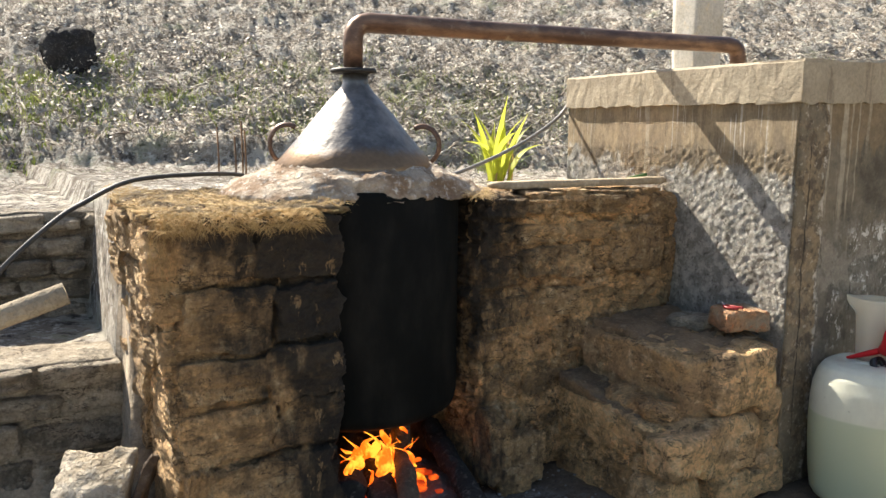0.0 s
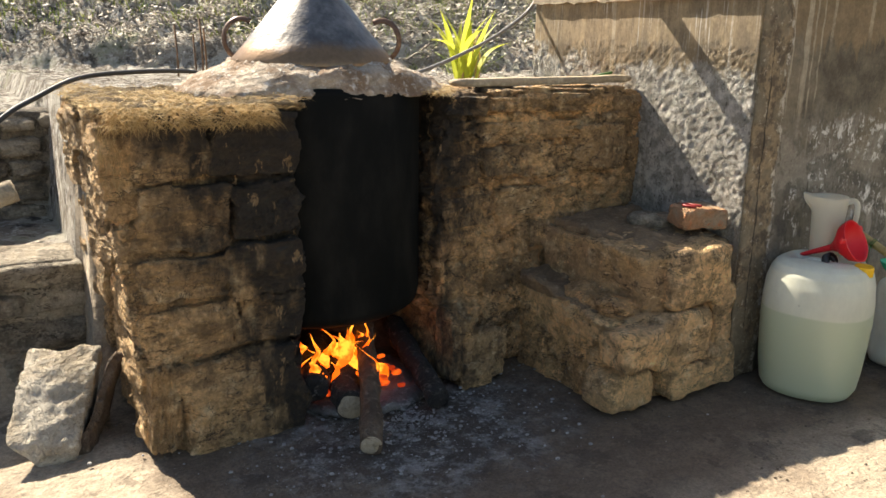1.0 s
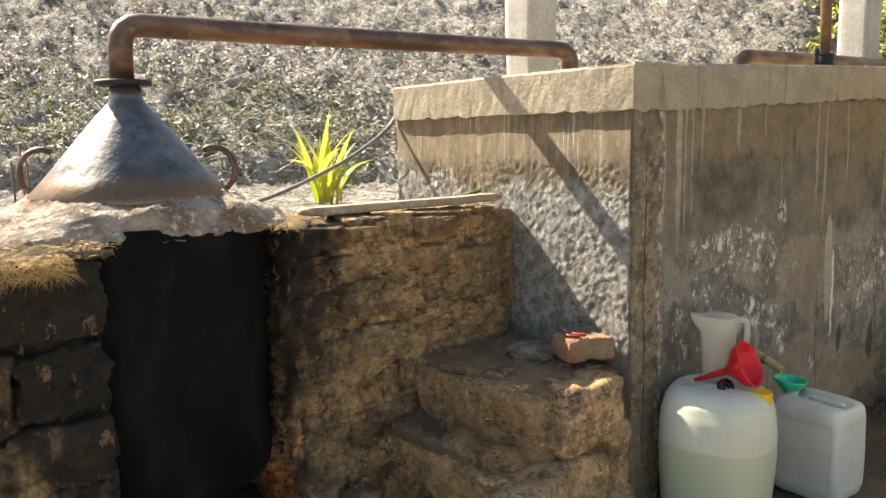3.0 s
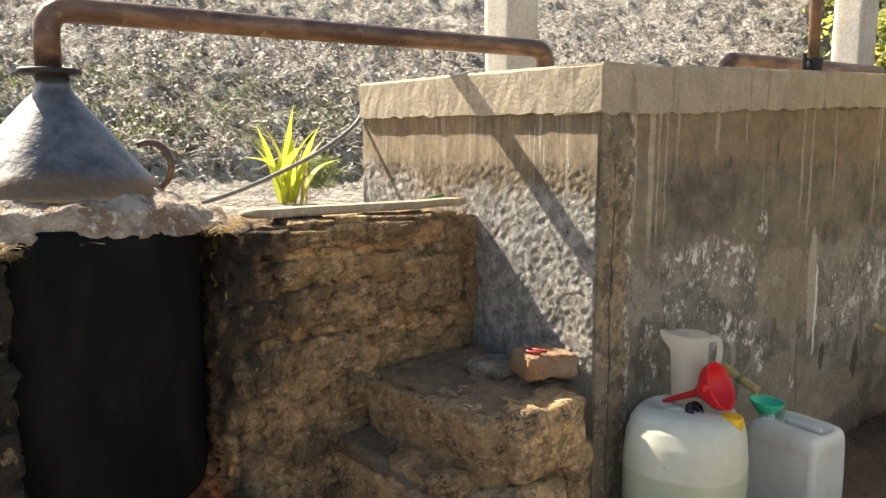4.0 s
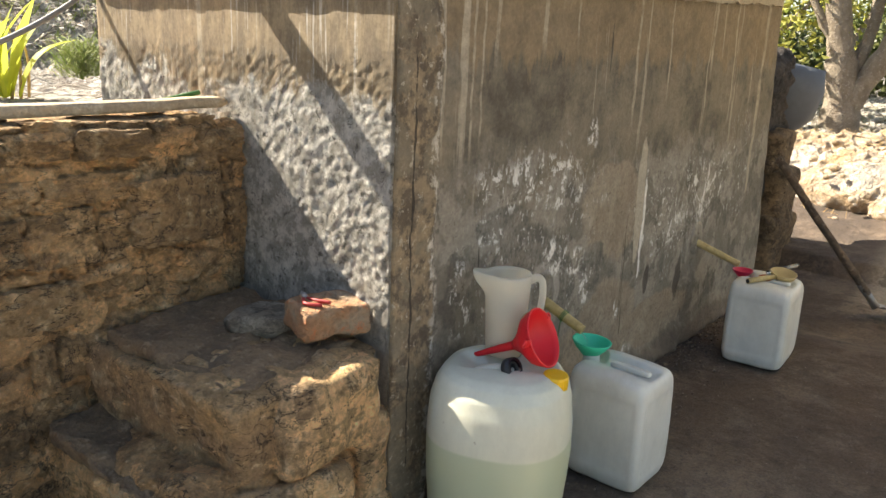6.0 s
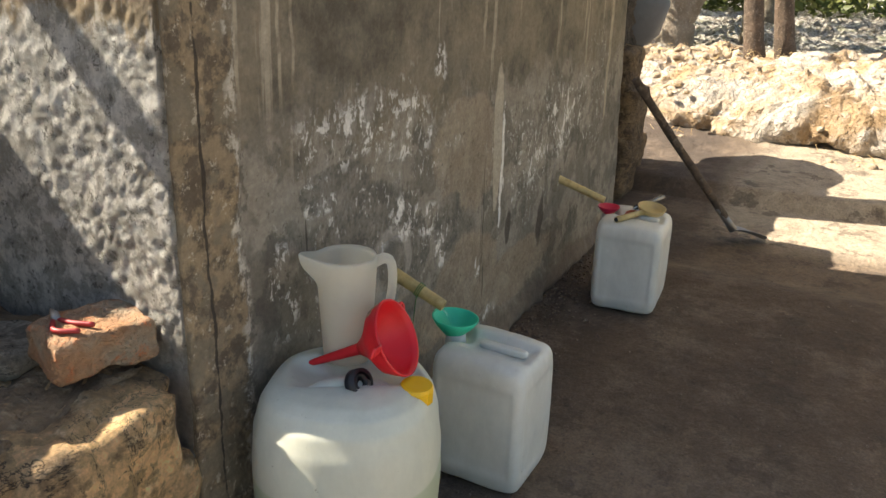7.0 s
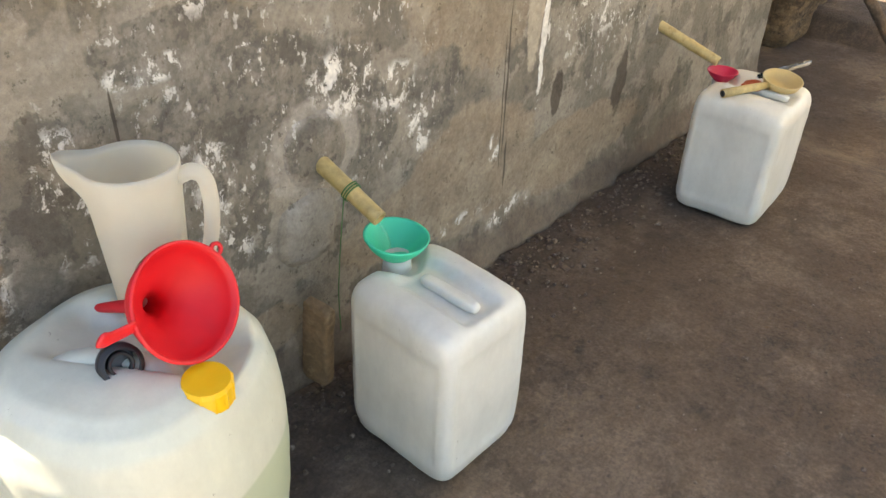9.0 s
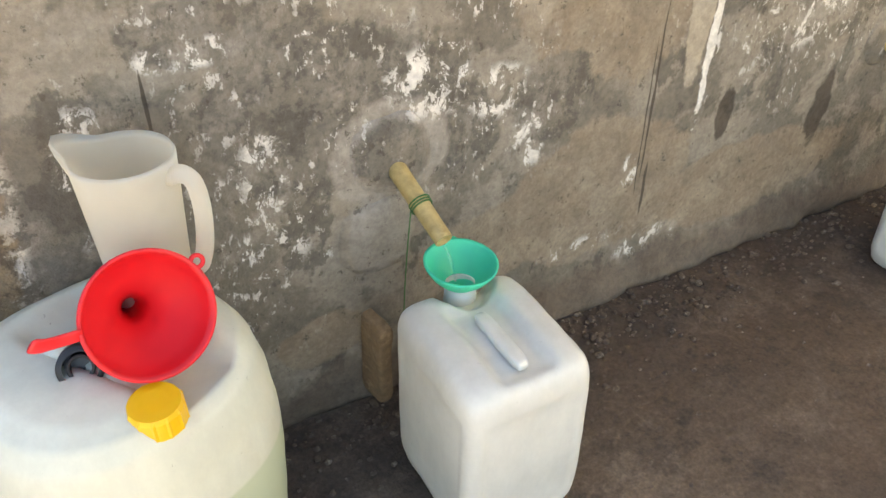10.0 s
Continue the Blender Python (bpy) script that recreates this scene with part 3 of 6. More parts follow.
def lathe(profile, seg=32, at=(0, 0, 0), closed=False):
    """A solid of revolution round z from (radius, height) pairs; a radius of 0 closes it."""
    verts, faces, rings = [], [], []
    for r, z in profile:
        if r <= 1e-6:
            rings.append([len(verts)])
            verts.append(Vector((at[0], at[1], at[2] + z)))
        else:
            rings.append(list(range(len(verts), len(verts) + seg)))
            verts += [Vector((at[0] + r * math.cos(2 * math.pi * i / seg), at[1] + r * math.sin(2 * math.pi * i / seg), at[2] + z)) for i in range(seg)]
    pairs = list(zip(rings, rings[1:])) + ([(rings[-1], rings[0])] if closed else [])
    for a, b in pairs:
        for i in range(seg):
            j = (i + 1) % seg
            q = [a[i % len(a)], a[j % len(a)], b[j % len(b)], b[i % len(b)]]
            q = [v for n, v in enumerate(q) if v not in q[:n]]
            if len(q) > 2:
                faces.append(q)
    return verts, faces


def tube(points, radius, seg=10, caps=True, flat=1.0):
    """A round bar along points; radius: one number, or one a point."""
    pts = [Vector(p) for p in points]
    rad = radius if isinstance(radius, (list, tuple)) else [radius] * len(pts)
    verts, faces = [], []
    side = None
    for i, p in enumerate(pts):
        d = (pts[min(i + 1, len(pts) - 1)] - pts[max(i - 1, 0)]).normalized()
        if side is None:
            side = d.orthogonal().normalized()
        side = (side - d * side.dot(d)).normalized()
        up = d.cross(side)
        for s in range(seg):
            a = 2 * math.pi * s / seg
            verts.append(p + rad[i] * (math.cos(a) * side + flat * math.sin(a) * up))
    for i in range(len(pts) - 1):
        for s in range(seg):
            t = (s + 1) % seg
            faces.append([i * seg + s, i * seg + t, (i + 1) * seg + t, (i + 1) * seg + s])
    if caps:
        faces.append(list(range(seg))[::-1])
        faces.append([(len(pts) - 1) * seg + s for s in range(seg)])
    return verts, faces


def curve_through(points, n=8):
    """Points along a smooth line through the given ones."""
    p = [Vector(q) for q in points]
    p = [2 * p[0] - p[1]] + p + [2 * p[-1] - p[-2]]
    out = []
    for i in range(1, len(p) - 2):
        for s in range(n):
            t = s / n
            out.append(0.5 * (2 * p[i] + t * (p[i + 1] - p[i - 1]) + t * t * (2 * p[i - 1] - 5 * p[i] + 4 * p[i + 1] - p[i + 2]) + t ** 3 * (3 * p[i] - p[i - 1] - 3 * p[i + 1] + p[i + 2])))
    return out + [p[-2]]


def joined(*many):
    verts, faces = [], []
    for v, f in many:
        o = len(verts)
        verts += list(v)
        faces += [[i + o for i in q] for q in f]
    return verts, faces


def moved(vf, m):
    return [m @ Vector(v) for v in vf[0]], vf[1]


def roughen(vf, amp, freq, seed=0):
    off = Vector((seed * 3.3, seed * 1.7, seed * 9.1))
    return [Vector(v) + amp * (noise.noise_vector(Vector(v) * freq + off) + 0.5 * noise.noise_vector(Vector(v) * freq * 2.7 + off)) for v in vf[0]], vf[1]


def sprigs(rng, spots, length, width, droop=0.3, flatness=0.5):
    """Many thin three-sided stalks, from (place, lean) pairs."""
    verts, faces = [], []
    for p, lean in spots:
        ln = length * rng.uniform(0.5, 1.3)
        d = Vector(lean).normalized()
        s = d.orthogonal().normalized() * width * rng.uniform(0.6, 1.4)
        u = d.cross(s).normalized() * s.length * flatness
        mid = Vector(p) + d * ln * 0.55
        tip = Vector(p) + d * ln - Vector((0, 0, droop * ln))
        o = len(verts)
        verts += [Vector(p) + s, Vector(p) - s, Vector(p) + u, mid + s * 0.8, mid - s * 0.8, mid + u * 0.8, tip]
        faces += [[o, o + 1, o + 4, o + 3], [o + 1, o + 2, o + 5, o + 4], [o + 2, o, o + 3, o + 5], [o + 3, o + 4, o + 6], [o + 4, o + 5, o + 6], [o + 5, o + 3, o + 6]]
    return verts, faces


def leaf_cloud(rng, centres, per, spread, size):
    """Small folded leaves in clumps."""
    verts, faces = [], []
    for c in centres:
        for _ in range(per):
            p = Vector(c) + Vector((rng.gauss(0, spread), rng.gauss(0, spread), rng.gauss(0, spread * 0.75)))
            d = Vector((rng.uniform(-1, 1), rng.uniform(-1, 1), rng.uniform(-0.7, 0.5))).normalized()
            s = d.cross(Vector((rng.uniform(-1, 1), rng.uniform(-1, 1), 1))).normalized()
            up = d.cross(s) * 0.25
            a = size * rng.uniform(0.6, 1.4)
            o = len(verts)
            verts += [p, p + d * a * 0.5 + s * a * 0.28 + up * a, p + d * a, p + d * a * 0.5 - s * a * 0.28 + up * a]
            faces += [[o, o + 1, o + 2], [o, o + 2, o + 3]]
    return verts, faces


# ---------------------------------------------------------------- the ground
def smooth_step(a, b, v):
    t = min(max((v - a) / (b - a), 0.0), 1.0)
    return t * t * (3 - 2 * t)


def ground_height(x, y):
    """Yard in front, terraces at the left, a shelf behind the stove, a cut bank and the hill."""
    u = 0.5 * x + 0.866 * y
    shelf = 1.30 - 0.16 * smooth_step(5.0, 10.5, u)
    bank = 0.42 * smooth_step(10.6, 11.2, u + 0.5 * noise.noise(Vector((x * 0.5, y * 0.5, 0))))
    hill = max(0.0, u - 11.3) * 0.52
    hill = min(hill, 3.7 + 0.02 * max(0.0, u - 17))
    high = shelf + bank + hill
    if x < 0.68:
        low = 0.60 * smooth_step(3.86, 3.98, y)
        high = max(high - 0.14, 0.6)
        h = low + (high - low) * smooth_step(4.96, 5.1, y)
    else:
        edge = 3.62 if x < 7.2 else 3.62 + 0.24 * (x - 7.2)
        h = high * smooth_step(edge, edge + (0.1 if x < 7.2 else 1.2 + 0.15 * (x - 7.2)), y)
        if x > 6.2:
            h -= 0.12 * smooth_step(6.3, 7.0, x) * smooth_step(10.5, 9.0, x)
        if x > 8.5:
            h = max(h, 0.55 * smooth_step(9.0, 13.5, x + 0.15 * y))
    rough = 0.007 if h < 0.05 else 0.02 + 0.10 * smooth_step(6.0, 11.5, u)
    v = Vector((x, y, 0))
    h += rough * (noise.noise(v * 2.1) + 0.7 * noise.noise(v * 5.3) + 0.6 * noise.noise(v * 11.0))
    if h > 0.3:
        h += rough * 0.8 * noise.noise(v * 23.0)
    return h


def spaced(stops):
    """Places along a line: (start, step) pairs, then the end."""
    out = []
    for (a, s), (b, _) in zip(stops, stops[1:]):
        out += list(np.arange(a, b - s * 0.5, s))
    return out + [stops[-1][0]]


def build_ground():
    xs = spaced([(-400, 80), (-80, 12), (-20, 2.0), (-4, 0.3), (-1, 0.06), (8.4, 0.09), (17, 0.2), (26, 2.0), (50, 12), (110, 60), (410, 0)])
    ys = spaced([(-400, 80), (-80, 12), (-20, 2.0), (-4, 0.4), (-0.6, 0.06), (4.2, 0.12), (7.0, 0.10), (17.5, 0.25), (24, 2.0), (48, 12), (108, 60), (408, 0)])
    verts = [(x, y, ground_height(x, y)) for y in ys for x in xs]
    nx = len(xs)
    faces, kinds = [], []
    for j in range(len(ys) - 1):
        for i in range(nx - 1):
            faces.append((j * nx + i, j * nx + i + 1, (j + 1) * nx + i + 1, (j + 1) * nx + i))
            cx, cy, z = xs[i], ys[j], verts[j * nx + i][2]
            kinds.append(1 if z > 0.28 or abs(cx) > 25 or abs(cy) > 25 else 0)
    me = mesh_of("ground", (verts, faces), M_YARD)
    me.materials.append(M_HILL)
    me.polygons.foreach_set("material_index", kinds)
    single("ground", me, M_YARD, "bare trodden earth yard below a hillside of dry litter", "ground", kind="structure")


build_ground()

# ---------------------------------------------------------------- masonry
STONES = [mesh_of("stone", roughen(roughen(block((1, 1, 1), (22, 6, 20), 20, 0.085, 1.7, 11 + i), 0.045, 4.5, i), 0.030, 13, i), M_STONE, False) for i in range(8)]
ROCKS = [mesh_of("stone", roughen(block((1, 1, 1), (9, 6, 9), 6, 0.09, 1.7, 31 + i), 0.04, 6, i), M_ROCK) for i in range(8)]
wall_rng = random.Random(5)


def stone_at(parent, x, y, z, sx, sy, sz, turn=0.0, pool=STONES, tilt=0.0, name="stone"):
    m = pose(x, y, z, wall_rng.uniform(-3, 3), tilt + wall_rng.uniform(-3, 3), turn) @ Matrix.Diagonal((sx, sy, sz, 1))
    return part(name, wall_rng.choice(pool), None, parent, m=m)


def course(parent, x0, x1, z0, z1, y, widths, proud=0.012, deep=0.2, pool=STONES, gap=0.012, along="x", slant=0.0):
    """One row of stones in a wall's face; along x the face looks to -y, along y it looks to -x."""
    at = x0
    total = sum(widths)
    for w in widths:
        w = w / total * (x1 - x0)
        h = (z1 - z0) * wall_rng.uniform(0.72, 1.12)
        out = wall_rng.uniform(-0.012, proud)
        c, zc = at + w / 2, (z0 + z1) / 2 + wall_rng.uniform(-0.02, 0.02)
        if along == "x":
            stone_at(parent, c, y + slant * (c - x0) + deep / 2 - out, zc, w - gap, deep, h - gap, math.degrees(math.atan(slant)), pool)
        else:
            stone_at(parent, y + slant * zc + deep / 2 - out, c, zc, deep, w - gap, h - gap, 0, pool)
        at += w


def random_widths(n):
    return [wall_rng.uniform(0.45, 1.8) for _ in range(n)]


# ---------------------------------------------------------------- the stove
stove = thing("stone_stove", 1.95, 3.5, 0, "rough stone and mud stove, blackened round its boiler", "stove")


def crumbled(vf, deep, freq, seed):
    """Rubble half drowned in mud: raised lumps between sunken joints, with a crumbling skin."""
    v, f = vf
    mid = sum((Vector(p) for p in v), Vector()) / len(v)
    out = []
    for p in v:
        if p.y > mid.y + 0.1 and p.x > mid.x - 0.25 or p.z < 0.005:
            out.append(Vector(p))
            continue
        q = Vector((p.x * freq, p.y * freq, p.z * freq * 1.7)) + Vector((seed * 2.7, seed, seed * 1.3))
        q += 0.35 * noise.noise_vector(q * 1.3)
        d = noise.voronoi(q)[0]
        joint = smooth_step(0.20, 0.02, d[1] - d[0])
        lump = noise.noise(q * 0.9) * 0.5
        skin = noise.ridged_multi_fractal(Vector(p) * 14, 0.9, 2.2, 4, 0.9, 2.0) - 1.0
        away = Vector((0, -1, 0)) if p.y < mid.y else Vector((0, 1, 0))
        if abs(p.x - mid.x) > abs(v[0].x - mid.x) * 0.97:
            away = Vector((math.copysign(1, p.x - mid.x), 0, 0))
        out.append(Vector(p) + away * (deep * (lump - joint * (0.6 + 0.8 * noise.noise(q * 0.6))) + 0.010 * skin) + 0.004 * noise.noise_vector(Vector(p) * 31))
    return out, f


def pier_core():
    v, f = crumbled(block((0.615, 1.115, 1.31), (56, 60, 110), 40, 0.020, 8.0, 2, (1.045, 3.603, 0.652)), 0.030, 5.0, 3)
    return [Vector((p.x - 0.09 * (p.z / 1.3) * smooth_step(1.2, 0.8, p.x), p.y, p.z)) for p in v], f


pier = part("pier", pier_core(), M_MUD, stove, smooth=False)
right_wall = part("side_wall", crumbled(block((1.24, 0.53, 1.33), (130, 12, 140), 50, 0.026, 7.0, 3, (2.645, 3.40, 0.662)), 0.036, 6.5, 5), M_MUD, stove, smooth=False)
part("back_wall", block((0.9, 0.3, 1.33), (14, 6, 20), 30, 0.02, 5.0, 4, (1.7, 4.08, 0.665)), M_MUD, stove)
# front of the pier, laid in big stones
for z0, z1, ws in ((0.0, 0.37, (0.5, 2.2)), (0.37, 0.60, (1.3, 1.0)), (0.60, 0.81, (1.5, 1.4)), (0.81, 1.07, (1.6, 1.2)), (1.07, 1.30, (1.1, 1.3))):
    course(pier, 0.715, 1.335, z0, z1, 2.997, ws, 0.014, 0.26, gap=0.002)
for z0, z1 in ((0.02, 0.24), (0.24, 0.48), (0.48, 0.7), (0.7, 0.9), (0.9, 1.1), (1.1, 1.29)):
    course(pier, 3.03, 4.12, z0, z1, 0.715, random_widths(4), 0.02, 0.2, along="y", slant=-0.07)
# rubble of the side wall, half buried in mud
z = 0.0
for h in (0.2, 0.17, 0.2, 0.16, 0.18, 0.2, 0.13, 0.1):
    course(right_wall, 2.06, 3.25, z, z + h, 3.118 if z > 0.8 else 3.139, random_widths(6), 0.026, 0.2, slant=0.012, gap=0.012)
    z += h
for x0, w in ((2.32, 0.2), (2.52, 0.17), (2.70, 0.2), (2.90, 0.11), (3.02, 0.12)):
    stone_at(right_wall, x0 + w / 2, 3.24, 1.315, w, 0.2, 0.07)
stone_at(right_wall, 3.15, 3.22, 1.255, 0.17, 0.2, 0.1)
stone_at(right_wall, 2.96, 3.16, 1.06, 0.3, 0.16, 0.22)
for a in ((2.08, 3.04, 0.2, 0.12, 0.14, 0.3), (2.23, 3.06, 0.13, 0.2, 0.16, 0.22), (2.16, 3.02, 0.06, 0.16, 0.14, 0.12)):
    stone_at(right_wall, *a)


def boiler_body():
    prof = [(0, 0.38), (0.2, 0.365), (0.40, 0.37), (0.452, 0.40), (0.462, 0.44), (0.462, 1.34), (0.44, 1.37), (0, 1.38)]
    v, f = lathe(prof, 64, (1.60, 3.475, 0))
    return roughen((v, f), 0.004, 9, 4)


still = thing("pot_still", 1.60, 3.475, 0.36, "sooty boiler pot with a conical copper hat and long pipe", "still")
part("boiler", boiler_body(), M_BOILER, still, "soot-black iron boiler")
hat_profile = [(0.352, 1.455), (0.350, 1.475), (0.30, 1.53), (0.24, 1.60), (0.17, 1.685), (0.11, 1.755), (0.065, 1.805), (0.056, 1.825), (0.056, 1.868), (0.03, 1.868), (0.03, 1.6), (0.33, 1.456)]
hat = part("hat", roughen(lathe(hat_profile, 56, (1.597, 3.47, 0)), 0.004, 8, 2), M_HAT, still, "dented dull copper cone")
part("flange", lathe([(0.05, 1.862), (0.098, 1.866), (0.102, 1.874), (0.098, 1.884), (0.05, 1.888)], 40, (1.59, 3.47, 0), True), M_IRON, still, "flat dark iron flange")
R = 0.043
bend = [(1.588, 3.47, 1.87), (1.588, 3.47, 2.0), (1.592, 3.47, 2.035), (1.605, 3.47, 2.062), (1.63, 3.47, 2.08), (1.665, 3.469, 2.087), (2.4, 3.448, 2.10), (3.2, 3.424, 2.117), (3.85, 3.405, 2.13), (3.905, 3.403, 2.125), (3.94, 3.402, 2.105), (3.955, 3.401, 2.07), (3.957, 3.40, 1.93)]
part("vapour_pipe", roughen(tube(bend, [R] * 5 + [R * 1.02] * 4 + [R * 1.04] * 4, 20), 0.002, 6), M_PIPE, still, "long brown copper pipe")
for s in (-1, 1):
    d = Vector((0.916, -0.40, 0))
    c = Vector((1.597, 3.47, 1.555)) + d * s * 0.30
    pts = [c + d * s * (0.075 * math.cos(a)) + Vector((0, 0, 0.085 * math.sin(a))) for a in np.linspace(-1.9, 2.1, 22)]
    part("handle", tube(pts, 0.0065, 8, flat=2.2), M_PIPE, hat, "bent copper strap handle")


def seal_ring():
    prof = [(0.30, 1.33), (0.60, 1.335), (0.585, 1.36), (0.52, 1.395), (0.44, 1.43), (0.37, 1.462), (0.345, 1.475), (0.30, 1.475)]
    fine = []
    for (a, b), (c, d) in zip(prof, prof[1:]):
        fine += [(a + (c - a) * i / 5, b + (d - b) * i / 5) for i in range(5)]
    fine.append(prof[-1])
    v, f = lathe(fine, 110, (1.61, 3.49, 0))
    out = []
    for p in v:
        ang = math.atan2(p.y - 3.49, p.x - 1.61)
        front = smooth_step(0.3, 1.0, -math.sin(ang))          # cut back over the boiler's face
        r = math.hypot(p.x - 1.61, p.y - 3.49)
        k = 1 - 0.20 * front * smooth_step(0.4, 0.6, r)
        w = 1 + 0.05 * noise.noise(Vector((math.cos(ang) * 2, math.sin(ang) * 2, 5)))
        out.append(Vector((1.61 + (p.x - 1.61) * k * w, 3.49 + (p.y - 3.49) * k * w, p.z)))
    return roughen(roughen((out, f), 0.016, 13, 3), 0.011, 34, 5)


part("mud_seal", seal_ring(), M_SEAL, stove, "pale cracked mud packed round the hat")

# straw on the stove
rng = random.Random(8)


def straw_on_stove():
    spots = []
    for _ in range(7500):
        x, y = rng.uniform(0.62, 1.36), rng.uniform(3.0, 4.0)
        if (x - 1.6) ** 2 + (y - 3.48) ** 2 < 0.2:
            continue
        heap = 0.03 + 0.05 * noise.noise(Vector((x * 4, y * 4, 2)))
        spots.append(((x, y, 1.31 + rng.uniform(0, max(heap, 0.01))), (rng.uniform(-1, 1), rng.uniform(-1, 1), rng.uniform(-0.25, 0.35))))
    for _ in range(1500):
        x = rng.uniform(0.66, 1.24)
        spots.append(((x, 2.985 + rng.uniform(-0.02, 0.03), 1.30 + rng.uniform(-0.04, 0.03)), (rng.uniform(-1, 1), rng.uniform(-0.6, 0.1), rng.uniform(-0.8, 0.1))))
    for _ in range(260):
        spots.append(((0.645 + rng.uniform(-0.02, 0.06), rng.uniform(2.96, 3.2), 1.16 + rng.uniform(-0.12, 0.14)), (rng.uniform(-0.5, 0.4), rng.uniform(-0.6, 0.2), -1)))
    for _ in range(500):
        a, r = rng.uniform(-0.9, 0.2), rng.uniform(0.5, 0.62)
        spots.append(((1.61 + r * math.cos(a), 3.49 + r * math.sin(a), 1.335 + rng.uniform(0, 0.03)), (rng.uniform(-1, 1), rng.uniform(-1, 1), rng.uniform(-0.3, 0.2))))
    return sprigs(rng, spots, 0.050, 0.0012, 0.25)


single("straw", straw_on_stove(), M_STRAW, "loose golden straw strewn over the stove top", "straw", kind="stuff")
single("straw_mat", roughen(block((0.8, 1.0, 0.04), (30, 36, 3), 8, 0.018, 9, 5, (1.03, 3.52, 1.315)), 0.008, 30, 1),
       earth("straw_litter", (0.42, 0.30, 0.16), (0.22, 0.145, 0.075), (0.60, 0.50, 0.34), 9, 90, lump=1.0, stones=False), "matted straw litter lying on the stove top", "straw", kind="stuff")

# steps beside the stove
steps = thing("stone_steps", 2.8, 2.8, 0, "two rough stone and mud steps against the tank", "steps")
part("base", crumbled(block((0.76, 0.70, 0.5), (70, 46, 44), 14, 0.03, 6, 7, (2.89, 2.81, 0.22)), 0.03, 6.0, 9), M_MUD, steps, smooth=False)


def slab(name, size, at, seed, turn=0.0, k=7, amp=0.018, tilt=0.0):
    n = tuple(max(5, int(s / 0.025)) for s in size)
    return part(name, roughen(block(size, n, k, amp, 5, seed), 0.008, 22, seed), M_STEP, steps, m=pose(*at, 0, tilt, turn))


def warped(n, corners, amp, freq, seed):
    """A rough block stretched between eight corners (x fastest, then y, then z)."""
    c = [Vector(p) for p in corners]
    v, f = block((2, 2, 2), n, 16)
    out = []
    for p in v:
        i, j, k = ((p.x + 1) / 2, (p.y + 1) / 2, (p.z + 1) / 2)
        low = c[0].lerp(c[1], i).lerp(c[2].lerp(c[3], i), j)
        top = c[4].lerp(c[5], i).lerp(c[6].lerp(c[7], i), j)
        out.append(low.lerp(top, k))
    return roughen(roughen((out, f), amp, freq, seed), amp * 0.4, freq * 4, seed)


part("upper_slab", warped((32, 30, 16), ((2.70, 2.48, 0.42), (3.24, 2.47, 0.42), (2.66, 3.14, 0.42), (3.24, 3.14, 0.42), (2.655, 2.44, 0.685), (3.24, 2.47, 0.70), (2.63, 3.14, 0.69), (3.24, 3.14, 0.715)), 0.024, 6, 3), M_STEP, steps)
part("lower_slab", warped((24, 32, 14), ((2.53, 2.46, 0.2), (2.80, 2.43, 0.2), (2.54, 3.14, 0.2), (2.80, 3.14, 0.2), (2.47, 2.48, 0.405), (2.80, 2.42, 0.42), (2.50, 3.14, 0.43), (2.78, 3.14, 0.44)), 0.022, 7, 4), M_STEP, steps)
M_TREAD = earth("tread_dirt", (0.30, 0.20, 0.115), (0.21, 0.14, 0.083), (0.42, 0.30, 0.185), 7, 60, lump=1.0, dist=0.012, stones=False)
part("tread_dirt", warped((30, 30, 4), ((2.72, 2.53, 0.67), (3.235, 2.55, 0.68), (2.68, 3.12, 0.67), (3.235, 3.12, 0.69), (2.72, 2.53, 0.690), (3.235, 2.55, 0.700), (2.68, 3.12, 0.735), (3.235, 3.12, 0.745)), 0.020, 8, 8), M_TREAD, steps, "trodden brown dirt")
part("tread_dirt", warped((18, 26, 4), ((2.50, 2.56, 0.39), (2.74, 2.56, 0.40), (2.50, 3.12, 0.40), (2.74, 3.12, 0.41), (2.50, 2.56, 0.412), (2.74, 2.56, 0.424), (2.48, 3.12, 0.49), (2.74, 3.12, 0.50)), 0.020, 8, 9), M_TREAD, steps, "trodden brown dirt")
slab("front_stone", (0.40, 0.20, 0.27), (3.00, 2.50, 0.555), 5, 0, 6, 0.026)
slab("front_stone", (0.30, 0.16, 0.17), (2.60, 2.415, 0.31), 6, 4, 7, 0.03)
slab("front_stone", (0.34, 0.2, 0.25), (2.86, 2.46, 0.30), 8, -4, 6, 0.026)
slab("front_stone", (0.3, 0.2, 0.17), (2.58, 2.49, 0.10), 9, 6, 6, 0.026)
slab("front_stone", (0.3, 0.2, 0.16), (2.92, 2.45, 0.10), 10, 0, 6, 0.026)
slab("front_stone", (0.2, 0.16, 0.2), (3.14, 2.46, 0.12), 12, 0, 6, 0.026)
slab("small_stone", (0.15, 0.13, 0.3), (3.17, 2.48, 0.35), 13, 0, 6, 0.026)

